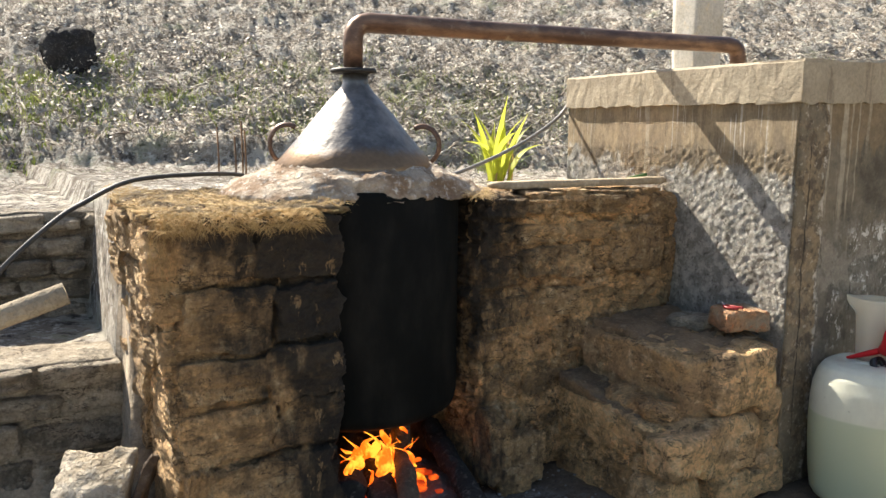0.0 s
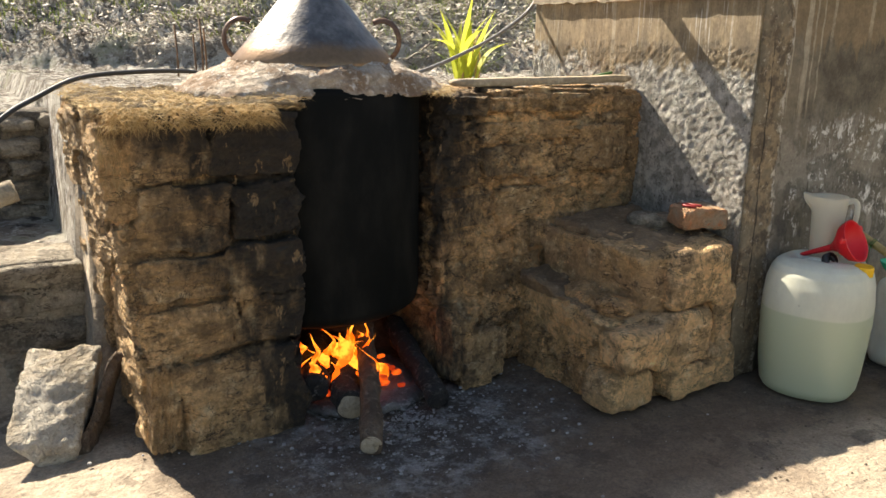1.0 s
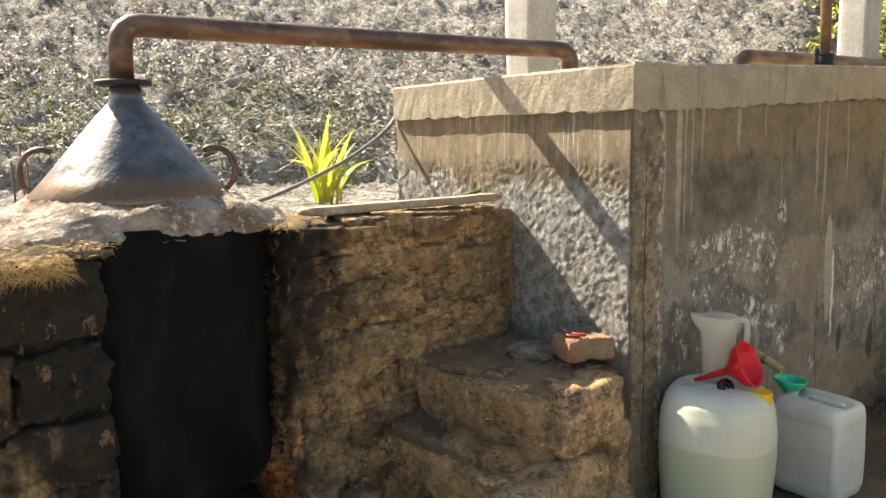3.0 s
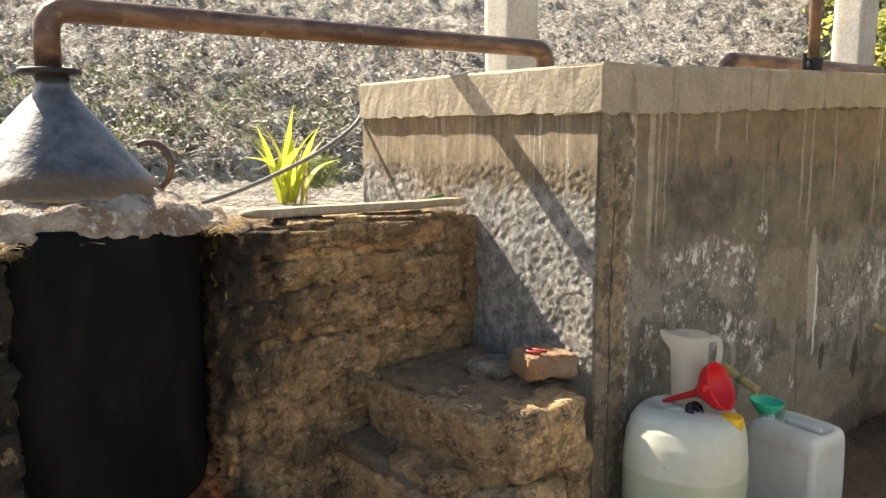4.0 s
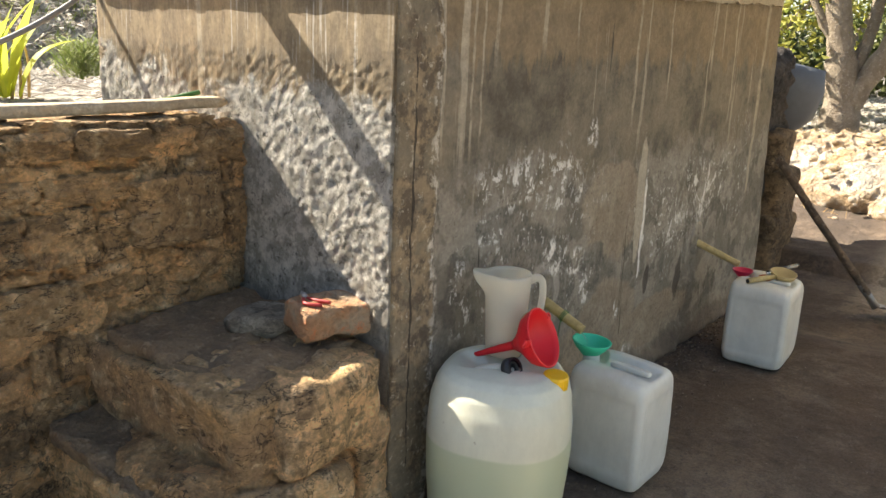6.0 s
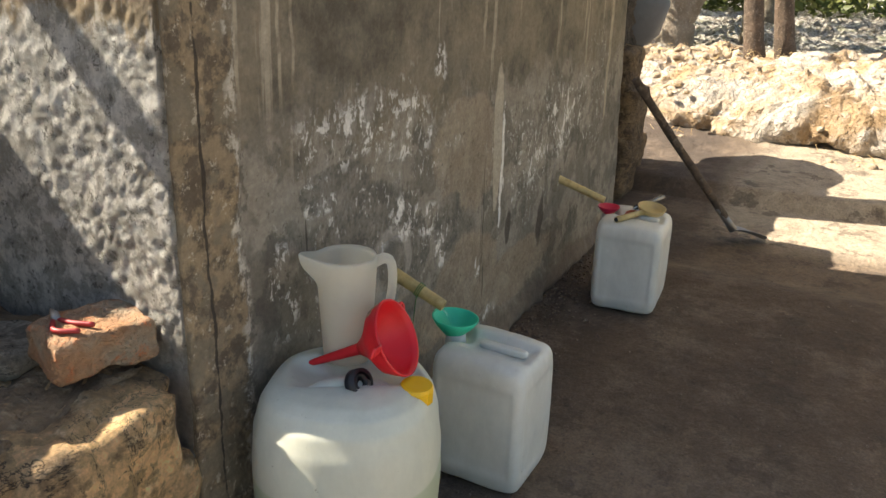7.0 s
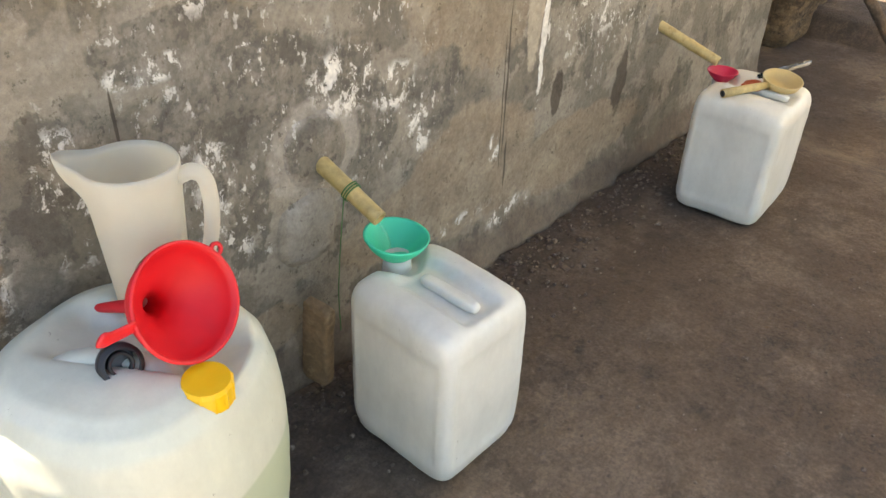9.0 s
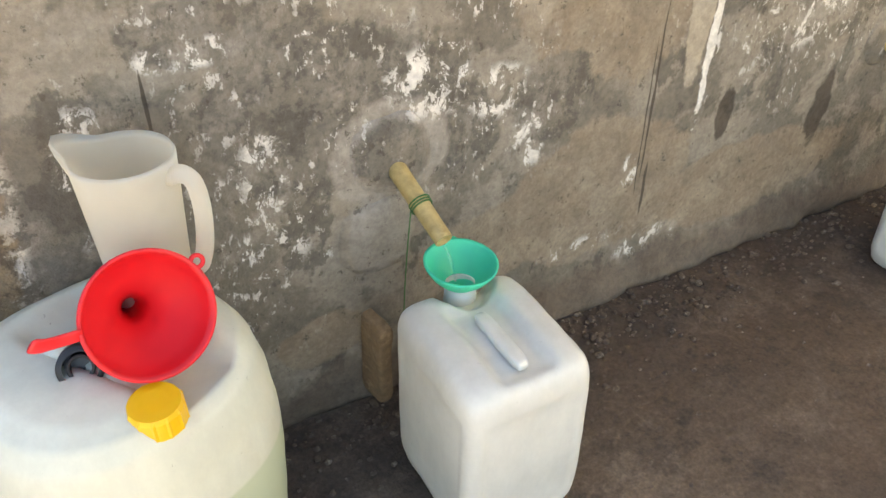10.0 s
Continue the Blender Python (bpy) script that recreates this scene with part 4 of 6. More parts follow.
brick = single("brick", roughen(block((0.225, 0.16, 0.095), (20, 16, 10), 12, 0.012, 9, 3), 0.004, 40), M_BRICK, "worn orange and grey brick lying on the upper step", "brick", m=pose(3.145, 2.612, 0.782, 2, 0, -18))
single("flat_stone", block((0.24, 0.2, 0.07), (10, 9, 5), 4, 0.012, 9, 6), M_ROCK, "flat grey stone lying on the upper step", "stone", m=pose(3.08, 2.83, 0.73, 0, 4, 20))
PX = Matrix.Translation((0.035, 0.037, 0.010))
M_GRIP = plain("dark_red_grip", (0.30, 0.02, 0.02), 0.5, 0, 0.2)
pliers = thing("pliers", 3.10, 2.637, 0.82, "old pliers with red grips lying on the brick", "pliers")
for s in (-1, 1):
    part("grip", moved(tube(curve_through([(3.055 + 0.006 * s, 2.62, 0.828), (3.04 + 0.022 * s, 2.575, 0.83), (3.06 + 0.018 * s, 2.53, 0.83)], 5), 0.006, 8), PX), M_GRIP, pliers, "red plastic grip")
part("jaw", moved(tube([(3.056, 2.615, 0.828), (3.07, 2.64, 0.83), (3.085, 2.67, 0.83)], [0.01, 0.01, 0.004], 8), PX), M_STEEL, pliers, "dark steel jaws")

# ---------------------------------------------------------------- the tank
tank = thing("water_tank", 5.0, 3.2, 0, "large stained cement water tank with a rim beam", "tank")
TX, TY = 3.25, 2.45


def tank_top(x):
    return 1.945 + 0.045 * (x - TX)


def tank_end(z):
    return 7.10 - 0.145 * z


def tank_face(front):
    """A thick plastered wall slab with an uneven skin."""
    verts, faces = [], []
    nu, nv = (190, 96) if front else (210, 220)
    for back in (0, 1):
        for j in range(nv + 1):
            for i in range(nu + 1):
                a, b = i / nu, j / nv
                if front:
                    zt = b * 1.80
                    x = TX + a * (tank_end(zt) - TX)
                    z = b * (tank_top(x) - 0.15)
                    p = Vector((x + 0.08 * back * (1 - a), TY + 0.2 * back, z))
                    if not back:
                        w = p * 3.0
                        p.y += 0.008 * noise.noise(w) + 0.004 * noise.noise(w * 4) + smooth_step(3.47, 3.44, x + 0.02 * noise.noise(Vector((0, 1, z * 6)))) * (0.010 * noise.noise(w * 2.5) + 0.006 * noise.noise(w * 9) - 0.012)
                        foot = smooth_step(0.16, 0.0, z - 0.05 * noise.noise(Vector((x * 3, 0, 1))))
                        p.y -= 0.05 * foot * (0.6 + 0.5 * noise.noise(w * 3)) * smooth_step(3.6, 4.2, x)
                else:
                    z = b * 1.80
                    p = Vector((TX + 0.2 * back, TY + 0.004 + a * 1.585, z))
                    if not back:
                        w = p * 3.2
                        rough = smooth_step(1.62, 1.5, z)
                        p.x += 0.006 * noise.noise(w * 0.6) - rough * (0.006 * noise.noise(w * 2) + (0.0022 + 0.003 * noise.noise(w * 1.7)) * (noise.ridged_multi_fractal(p * 31 + 2.0 * noise.noise_vector(p * 6), 0.7, 2.1, 3, 0.9, 2.0) - 1.0) + 0.004 * noise.noise(w * 12))
                verts.append(p)
    n = (nu + 1) * (nv + 1)
    for j in range(nv):
        for i in range(nu):
            q = [j * (nu + 1) + i, j * (nu + 1) + i + 1, (j + 1) * (nu + 1) + i + 1, (j + 1) * (nu + 1) + i]
            faces.append(q if front else q[::-1])
            r = [k + n for k in q]
            faces.append(r[::-1] if front else r)
    ring = [i for i in range(nu + 1)] + [j * (nu + 1) + nu for j in range(1, nv + 1)] + [nv * (nu + 1) + i for i in range(nu - 1, -1, -1)] + [j * (nu + 1) for j in range(nv - 1, 0, -1)]
    for a, b in zip(ring, ring[1:] + ring[:1]):
        faces.append([a, b, b + n, a + n] if not front else [b, a, a + n, b + n])
    return verts, faces


part("front_wall", tank_face(True), M_FRONT, tank, "damp grey cement with white salts")
part("side_wall", tank_face(False), M_SIDE, tank, "coarse splashed cement render")


def tank_rest():
    v = [(TX + 0.2, TY + 0.2, 0), (6.9, TY + 0.2, 0), (6.9, 4.03, 0), (TX + 0.2, 4.03, 0), (TX + 0.2, TY + 0.2, 1.86), (6.72, TY + 0.2, 1.98), (6.72, 4.03, 1.98), (TX + 0.2, 4.03, 1.86)]
    return v, [[3, 2, 1, 0], [4, 5, 6, 7], [0, 1, 5, 4], [1, 2, 6, 5], [2, 3, 7, 6], [3, 0, 4, 7]]


part("core", tank_rest(), M_RIM, tank, smooth=False)


def rim_bar(p, q, wide, high, seed):
    """A beam from p to q (top outer edge), wide inwards to its left, with a chipped skin."""
    p, q = Vector(p), Vector(q)
    d = q - p
    n = int(d.length / 0.03)
    inward = Vector((-d.y, d.x, 0)).normalized()
    verts, faces = [], []
    ring = [(0, -high), (0, -high * 0.66), (0, -high * 0.33), (0, -0.012), (0.012, 0), (wide * 0.5, 0.004), (wide, 0), (wide, -high)]
    m = len(ring)
    for i in range(n + 1):
        c = p + d * (i / n)
        for a, b in ring:
            v = c + inward * a + Vector((0, 0, b))
            v += 0.003 * noise.noise_vector(v * 4 + Vector((seed, 0, 0))) + 0.0035 * noise.noise_vector(v * 22)
            if b <= -high + 1e-6 and a == 0:
                v.z += 0.008 * noise.noise(v * 3) + 0.012 * noise.noise(v * 17)
            verts.append(v)
    for i in range(n):
        for k in range(m):
            l = (k + 1) % m
            faces.append([i * m + k, i * m + l, (i + 1) * m + l, (i + 1) * m + k])
    faces += [list(range(m)), [n * m + k for k in range(m)][::-1]]
    return verts, faces


part("rim_beam", rim_bar((TX - 0.018, TY - 0.018, 1.945), (tank_end(2.05) + 0.01, TY - 0.018, 2.105), 0.24, 0.19, 1), M_RIM, tank, "smooth tan cement beam", smooth=False)
part("rim_beam", rim_bar((TX - 0.02, 4.045, 1.955), (TX - 0.02, TY - 0.016, 1.947), 0.24, 0.185, 2), M_RIM, tank, "board-marked cement beam", smooth=False)

# ---------------------------------------------------------------- pipes and posts on the tank
second = thing("condenser_pipe", 6.0, 3.0, 2.0, "second brown copper pipe lying across the tank", "pipe")
part("pipe", tube([(4.99, 3.0, 1.98), (5.0, 3.0, 2.06), (5.015, 3.0, 2.095), (5.05, 3.0, 2.12), (5.1, 3.0, 2.125), (6.2, 3.0, 2.155), (7.0, 3.0, 2.175)], 0.046, 18), M_PIPE, second)
pole = thing("roof_pole", 5.2, 2.6, 1.95, "rusty iron pole standing on the tank rim", "pole")
part("shaft", tube([(5.2, 2.6, 1.96), (5.18, 2.6, 2.5), (5.14, 2.61, 3.2)], 0.03, 14), M_RUST, pole)
part("collar", lathe([(0.03, 2.02), (0.048, 2.025), (0.048, 2.11), (0.03, 2.115)], 20, (5.2, 2.6, 0), True), M_IRON, pole, "dark iron collar")
part("bracket", joined(tube([(5.06, 2.58, 2.0), (5.06, 2.58, 2.13)], 0.012, 8), tube([(5.05, 2.58, 2.05), (5.2, 2.6, 2.06)], 0.008, 8), tube([(5.05, 2.58, 2.1), (5.2, 2.6, 2.1)], 0.008, 8)), M_IRON, pole)


def post(x, y, w, h, z0, label, turn=0.0):
    return single("post", block((w, w, h), (6, 6, 30), 16, 0.008, 3, 4), M_POST, label, "post", "cement roof posts", m=pose(x, y, z0 + h / 2, 0, 0, turn))


post(4.60, 4.32, 0.25, 2.9, 1.1, "square whitewashed cement post standing behind the tank", 0)
post(7.95, 3.6, 0.26, 2.6, 1.1, "square weathered cement post carrying the roof", 0)

# ---------------------------------------------------------------- roof
def roof():
    a, u, v = Vector((6.62, 3.02, 2.75)), Vector((0.77, -0.64, 0.0)), Vector((-0.64, -0.77, 0.03))
    verts, faces, nu, nv = [], [], 240, 8
    for low in (0, 1):
        for j in range(nv + 1):
            for i in range(nu + 1):
                p = a + u * (i / nu * 6.0) + v * (j / nv * 4.0)
                p.z += 0.018 * math.sin(i * 2 * math.pi / 10) - 0.004 * low
                verts.append(p)
    n = (nu + 1) * (nv + 1)
    for j in range(nv):
        for i in range(nu):
            q = [j * (nu + 1) + i, j * (nu + 1) + i + 1, (j + 1) * (nu + 1) + i + 1, (j + 1) * (nu + 1) + i]
            faces += [q[::-1], [k + n for k in q]]
    for i in range(nu):
        faces.append([i, i + 1, i + 1 + n, i + n])
    return verts, faces


shelter = thing("shelter_roof", 8.0, 0.5, 2.7, "pale corrugated sheet roof on wooden beams", "roof")
part("sheet", roof(), M_SHEET, shelter)
for x, y in ((9.3, 0.25), (10.6, -0.85)):
    part("prop", tube([(x, y, 0.0), (x + 0.03, y, 1.4), (x, y + 0.02, 2.7)], [0.07, 0.06, 0.055], 12), M_TRUNK, shelter)

# ---------------------------------------------------------------- vessels
def barrel(prof, seg=64, power=3.2, squash=1.0, turn=0.0):
    """Rings of rounded-square section."""
    verts, faces, rings = [], [], []
    for r, z in prof:
        if r < 1e-6:
            rings.append([len(verts)])
            verts.append(Vector((0, 0, z)))
            continue
        rings.append(list(range(len(verts), len(verts) + seg)))
        for i in range(seg):
            a = 2 * math.pi * i / seg
            c, s = math.cos(a), math.sin(a)
            k = (abs(c) ** power + abs(s) ** power) ** (-1 / power)
            verts.append(Vector((r * k * c, r * k * s * squash, z)))
    for a, b in zip(rings, rings[1:]):
        for i in range(seg):
            j = (i + 1) % seg
            q = [a[i % len(a)], a[j % len(a)], b[j % len(b)], b[i % len(b)]]
            q = [v for n, v in enumerate(q) if v not in q[:n]]
            if len(q) > 2:
                faces.append(q)
    return moved((verts, faces), pose(0, 0, 0, 0, 0, turn))


def screw_cap(r, h, ribs=12):
    """A ribbed cap."""
    seg = ribs * 6
    prof = [(0, 0), (1, 0), (1.0, 0.15), (1.0, 0.8), (0.93, 1.0), (0.55, 1.0), (0, 0.97)]
    out = lathe([(r * a, h * b) for a, b in prof], seg)
    vs = []
    for v in out[0]:
        d = math.hypot(v.x, v.y)
        if d > r * 0.97:
            a = math.atan2(v.y, v.x)
            k = 1 + 0.045 * (1 if math.cos(a * ribs) > 0.55 else 0)
            v = Vector((v.x * k, v.y * k, v.z))
        vs.append(v)
    return vs, out[1]


DX, DY = 3.527, 2.20
drum = thing("drum", DX, DY, 0, "big milky plastic drum half full of greenish liquid", "drum")
dprof = [(0, 0.004), (0.170, 0.0), (0.197, 0.010), (0.212, 0.035), (0.223, 0.12), (0.233, 0.24), (0.2385, 0.35), (0.237, 0.44), (0.230, 0.52), (0.216, 0.575), (0.196, 0.606), (0.165, 0.622), (0.12, 0.628), (0.06, 0.630), (0, 0.631)]
fine = []
for (a, b), (c, d) in zip(dprof, dprof[1:]):
    fine += [(a + (c - a) * i / 5, b + (d - b) * i / 5) for i in range(5)]


def drum_body():
    """A bulging drum with a trough across its top for the handle and the neck."""
    v, f = barrel(fine + [dprof[-1]], 96, 2.5, 0.97, 20)
    way = Vector((0.55, -0.835, 0))
    out = []
    for p in v:
        q = Vector(p)
        if q.z > 0.5:
            off = abs(q.x * way.y - q.y * way.x + 0.022)
            run = q.x * way.x + q.y * way.y
            q.z -= 0.042 * smooth_step(0.088, 0.045, off) * smooth_step(-0.16, -0.08, run) * smooth_step(0.23, 0.15, run)
            q.z -= 0.014 * smooth_step(0.08, 0.05, math.hypot(q.x - 0.11, q.y - 0.071))
        out.append(q)
    return moved(roughen((out, f), 0.0025, 7, 2), Matrix.Translation((DX, DY, 0)))


part("body", drum_body(), M_DRUM, drum)
part("handle", joined(tube(curve_through([(3.415, 2.262, 0.575), (3.432, 2.246, 0.606), (3.465, 2.215, 0.622), (3.51, 2.165, 0.620), (3.545, 2.115, 0.606), (3.56, 2.09, 0.575)], 5), 0.021, 14, flat=0.6)), M_DRUM, drum, "moulded carrying handle")
part("neck", lathe([(0.036, 0.56), (0.038, 0.60), (0.036, 0.605)], 24, (3.566, 2.032, -0.012)), M_DRUM, drum)
part("cap", moved(screw_cap(0.0405, 0.042), pose(3.566, 2.032, 0.584, 3, -2, 10)), M_YELLOW, drum, "yellow ribbed screw cap", smooth=False)
loose = thing("loose_cap", 3.475, 2.135, 0.60, "black screw cap lying tipped on the drum", "cap")
part("shell", moved(lathe([(0.030, 0.0), (0.040, 0.0), (0.041, 0.03), (0.036, 0.036), (0.0, 0.036), (0.0, 0.028), (0.030, 0.028)], 36, (0, 0, 0)), pose(3.488, 2.135, 0.640, -118, 0, -10) @ Matrix.Scale(0.85, 4)), M_BLACK, loose)
part("liner", moved(lathe([(0.018, 0.004), (0.024, 0.004), (0.024, 0.03), (0.018, 0.03)], 28, (0, 0, 0), True), pose(3.488, 2.135, 0.640, -118, 0, -10) @ Matrix.Scale(0.85, 4)), M_IRON, loose)


def facing(at, n, spin=0.0):
    """A pose whose z axis points along n."""
    return Matrix.Translation(at) @ Vector(n).to_track_quat("Z", "Y").to_matrix().to_4x4() @ pose(0, 0, 0, 0, 0, spin)


FUN = facing((3.597, 2.101, 0.72), (0.137, -0.888, 0.439)) @ Matrix.Scale(0.872, 4)
red = thing("red_funnel", 3.607, 2.15, 0.688, "large red plastic funnel lying on the drum", "funnel")
part("cone", moved(lathe([(0.016, -0.125), (0.03, -0.10), (0.055, -0.075), (0.088, -0.048), (0.102, -0.02), (0.106, 0.0), (0.112, 0.0), (0.112, -0.006), (0.107, -0.01), (0.105, -0.024), (0.092, -0.053), (0.059, -0.08), (0.034, -0.105), (0.019, -0.128)], 56, (0, 0, 0), True), FUN), M_RED, red)
part("spout", moved(tube([(0, 0, -0.122), (-0.004, 0.002, -0.20), (-0.008, 0.004, -0.302)], [0.0175, 0.014, 0.009], 16, False), FUN), M_RED, red)
part("tab", moved(tube(curve_through([(-0.085, -0.065, -0.006), (-0.115, -0.088, -0.004), (-0.135, -0.10, 0.006), (-0.15, -0.104, 0.012)], 4), [0.015] * 12 + [0.012], 8, flat=0.3), FUN @ pose(0, 0, 0, 0, 0, -45)), M_RED, red)
part("hanging_ear", moved(lathe([(0.007, -0.003), (0.014, -0.003), (0.014, 0.002), (0.007, 0.002)], 20, (0, 0, 0), True), FUN @ pose(0.104, 0.055, -0.004)), M_RED, red)


def on_cone(a0, a1, z0, z1, lift):
    """A strip of the funnel's outside, between two angles and two heights."""
    verts, faces = [], []
    for i in range(9):
        an = radians(a0 + (a1 - a0) * i / 8)
        for z in (z0, z1):
            r = 0.0935 + (z + 0.052) * (0.013 / 0.029) + lift
            verts.append(Vector((r * math.cos(an), r * math.sin(an), z)))
    return verts, [[2 * i, 2 * i + 2, 2 * i + 3, 2 * i + 1] for i in range(8)]


sticker = part("label", moved(on_cone(78, 112, -0.050, -0.026, 0.0016), FUN), M_LABEL, red, "small faded paper label")
for z0 in (-0.046, -0.038):
    part("print", moved(on_cone(84, 104, z0, z0 + 0.004, 0.0024), FUN), M_DARKBAR, sticker)


def jug_shell():
    seg, rows = 48, 20
    verts, faces = [], []
    for inner in (0, 1):
        for j in range(rows + 1):
            h = j / rows
            r = 0.066 + 0.018 * h - 0.003 * inner
            for i in range(seg):
                a = 2 * math.pi * i / seg
                lip = math.exp(-(min(a, 2 * math.pi - a) / 0.32) ** 2) * smooth_step(0.72, 1.0, h)
                rr = r + 0.045 * lip
                verts.append(Vector((rr * math.cos(a), rr * math.sin(a), (0.006 if inner else 0) + h * 0.285 + 0.012 * lip * smooth_step(0.9, 1.0, h))))
    n = (rows + 1) * seg
    for j in range(rows):
        for i in range(seg):
            k = (i + 1) % seg
            q = [j * seg + i, j * seg + k, (j + 1) * seg + k, (j + 1) * seg + i]
            faces += [q, [x + n for x in q[::-1]]]
    for i in range(seg):
        k = (i + 1) % seg
        faces.append([rows * seg + i, rows * seg + k, rows * seg + k + n, rows * seg + i + n])
    faces += [list(range(seg))[::-1], [i + n for i in range(seg)]]
    return verts, faces


JUG = pose(3.632, 2.271, 0.612, 0, 0, 134) @ Matrix.Diagonal((0.925, 0.925, 0.965, 1))
jug = thing("jug", 3.628, 2.298, 0.592, "empty frosted plastic measuring jug standing on the drum", "jug")
part("body", moved(jug_shell(), JUG), M_JUG, jug)
part("handle", moved(tube(curve_through([(-0.078, 0, 0.262), (-0.104, 0, 0.272), (-0.124, 0, 0.258), (-0.129, 0, 0.21), (-0.122, 0, 0.15), (-0.108, 0, 0.105), (-0.094, 0, 0.09), (-0.070, 0, 0.095)], 5), 0.0115, 10, flat=1.3), JUG), M_JUG, jug)


def jerrycan(cx, cy, wx, wy, h, label, turn=0.0, neck=(0, 0.14), dip=1):
    can = thing("jerrycan", cx, cy, 0, label, "jerrycan", "plastic jerrycans on the yard floor")
    v, f = block((wx, wy, h), (44, 46, 44), 8.5, 0.003, 7, 3, (0, 0, h / 2))
    out = []
    for p in v:
        q = p.copy()
        t = p.z / h
        q.x *= 0.985 + 0.015 * math.sin(math.pi * min(max(t, 0), 1))
        q.y *= 0.985 + 0.015 * math.sin(math.pi * min(max(t, 0), 1))
        # a trough for the handle, a hollow for the neck, a slope to the front
        top = smooth_step(h * 0.80, h * 0.985, p.z)
        trough = smooth_step(0.075, 0.045, abs(p.x)) * smooth_step(0.13, 0.09, abs(p.y + 0.02))
        hollow = smooth_step(0.075, 0.045, math.hypot(p.x - neck[0], p.y - neck[1]))
        q.z -= top * (0.020 * trough * dip + 0.034 * hollow + 0.008 * smooth_step(-0.4, 1.0, -p.y / wy * 2))
        # flat pressed panels on the four sides
        if 0.14 < t < 0.84:
            face = smooth_step(0.14, 0.19, t) * smooth_step(0.84, 0.79, t)
            if abs(p.x) > 0.46 * wx:
                q.x -= math.copysign(0.004, p.x) * face * smooth_step(0.40 * wy, 0.36 * wy, abs(p.y))
            if abs(p.y) > 0.46 * wy:
                q.y -= math.copysign(0.004, p.y) * face * smooth_step(0.40 * wx, 0.36 * wx, abs(p.x))
        groove = math.exp(-((t - 0.08) / 0.014) ** 2)
        q.x *= 1 - 0.012 * groove
        q.y *= 1 - 0.012 * groove
        out.append(q)
    at = pose(cx, cy, 0, 0, 0, turn)
    part("body", moved((out, f), at), M_CAN, can)
    part("handle", moved(block((0.030, 0.165, 0.024), (6, 14, 5), 5, 0.001, 9, 1, (0.0, -0.03, h - 0.013)), at), M_CAN, can, "moulded carrying handle")
    return can


can1 = jerrycan(4.188, 2.080, 0.286, 0.327, 0.455, "milky white jerrycan being filled through a green funnel", -1.8, (0.015, 0.148))
part("neck", lathe([(0.028, 0.405), (0.036, 0.405), (0.034, 0.425), (0.033, 0.452), (0.028, 0.452)], 28, (4.205, 2.226, 0), True), M_CAN, can1)
can2 = jerrycan(5.839, 2.030, 0.377, 0.325, 0.458, "milky white jerrycan being filled through a pink funnel", 2.9, (0.03, 0.148))
part("neck", lathe([(0.024, 0.405), (0.03, 0.405), (0.03, 0.432), (0.024, 0.432)], 28, (5.873, 2.178, 0), True), M_CAN, can2)


def funnel(name, x, y, z, r, h, mat, label, tip=(0, 0)):
    prof = [(0.012, -0.05), (0.014, 0.0), (r * 0.36, h * 0.16), (r * 0.78, h * 0.62), (r * 0.97, h * 0.94), (r, h), (r * 1.06, h), (r * 1.05, h * 0.93), (r * 0.85, h * 0.6), (r * 0.42, h * 0.12), (0.02, -0.004), (0.016, -0.05)]
    th = thing(name, x, y, z, label, "funnel")
    part("cone", moved(lathe(prof, 44, (0, 0, 0), True), pose(x, y, z, tip[0], tip[1], 0)), mat, th)
    return th


green = funnel("green_funnel", 4.206, 2.236, 0.436, 0.073, 0.068, M_GREEN, "green plastic funnel in the neck of a jerrycan", (4, 2))
part("hanging_ear", lathe([(0.006, -0.002), (0.012, -0.002), (0.012, 0.002), (0.006, 0.002)], 16, (4.235, 2.31, 0.499), True), M_GREEN, green)
pink = funnel("pink_funnel", 5.873, 2.178, 0.424, 0.052, 0.045, M_PINK, "small pinkish red funnel in the neck of a jerrycan")


def bamboo(name, a, b, r, label, group="bamboo spouts in the tank wall"):
    a, b = Vector(a), Vector(b)
    pts, rad = [], []
    for i in range(25):
        t = i / 24
        node = math.exp(-((t - 0.62) / 0.02) ** 2)
        pts.append(a.lerp(b, t))
        rad.append(r * (1 - 0.12 * t) * (1 + 0.12 * node))
    outer = tube(pts, rad, 18, False)
    inner = tube([b, b.lerp(a, 0.25)], r * 0.7, 18, True)
    th = thing(name, *a, label, "bamboo spout", group)
    part("cane", outer, M_BAMBOO, th)
    rim_v, rim_f = [], []
    d = (b - a).normalized()
    s = d.orthogonal().normalized()
    t = d.cross(s)
    for k in range(18):
        an = 2 * math.pi * k / 18
        w = math.cos(an) * s + math.sin(an) * t
        rim_v += [b + w * rad[-1], b + w * r * 0.62, b - d * 0.03 + w * r * 0.6]
    for k in range(18):
        l = (k + 1) % 18
        rim_f += [[3 * k, 3 * l, 3 * l + 1, 3 * k + 1], [3 * k + 1, 3 * l + 1, 3 * l + 2, 3 * k + 2]]
    rim_f.append([3 * k + 2 for k in range(18)])
    part("cut_end", (rim_v, rim_f), M_BAMBOO, th)
    return th


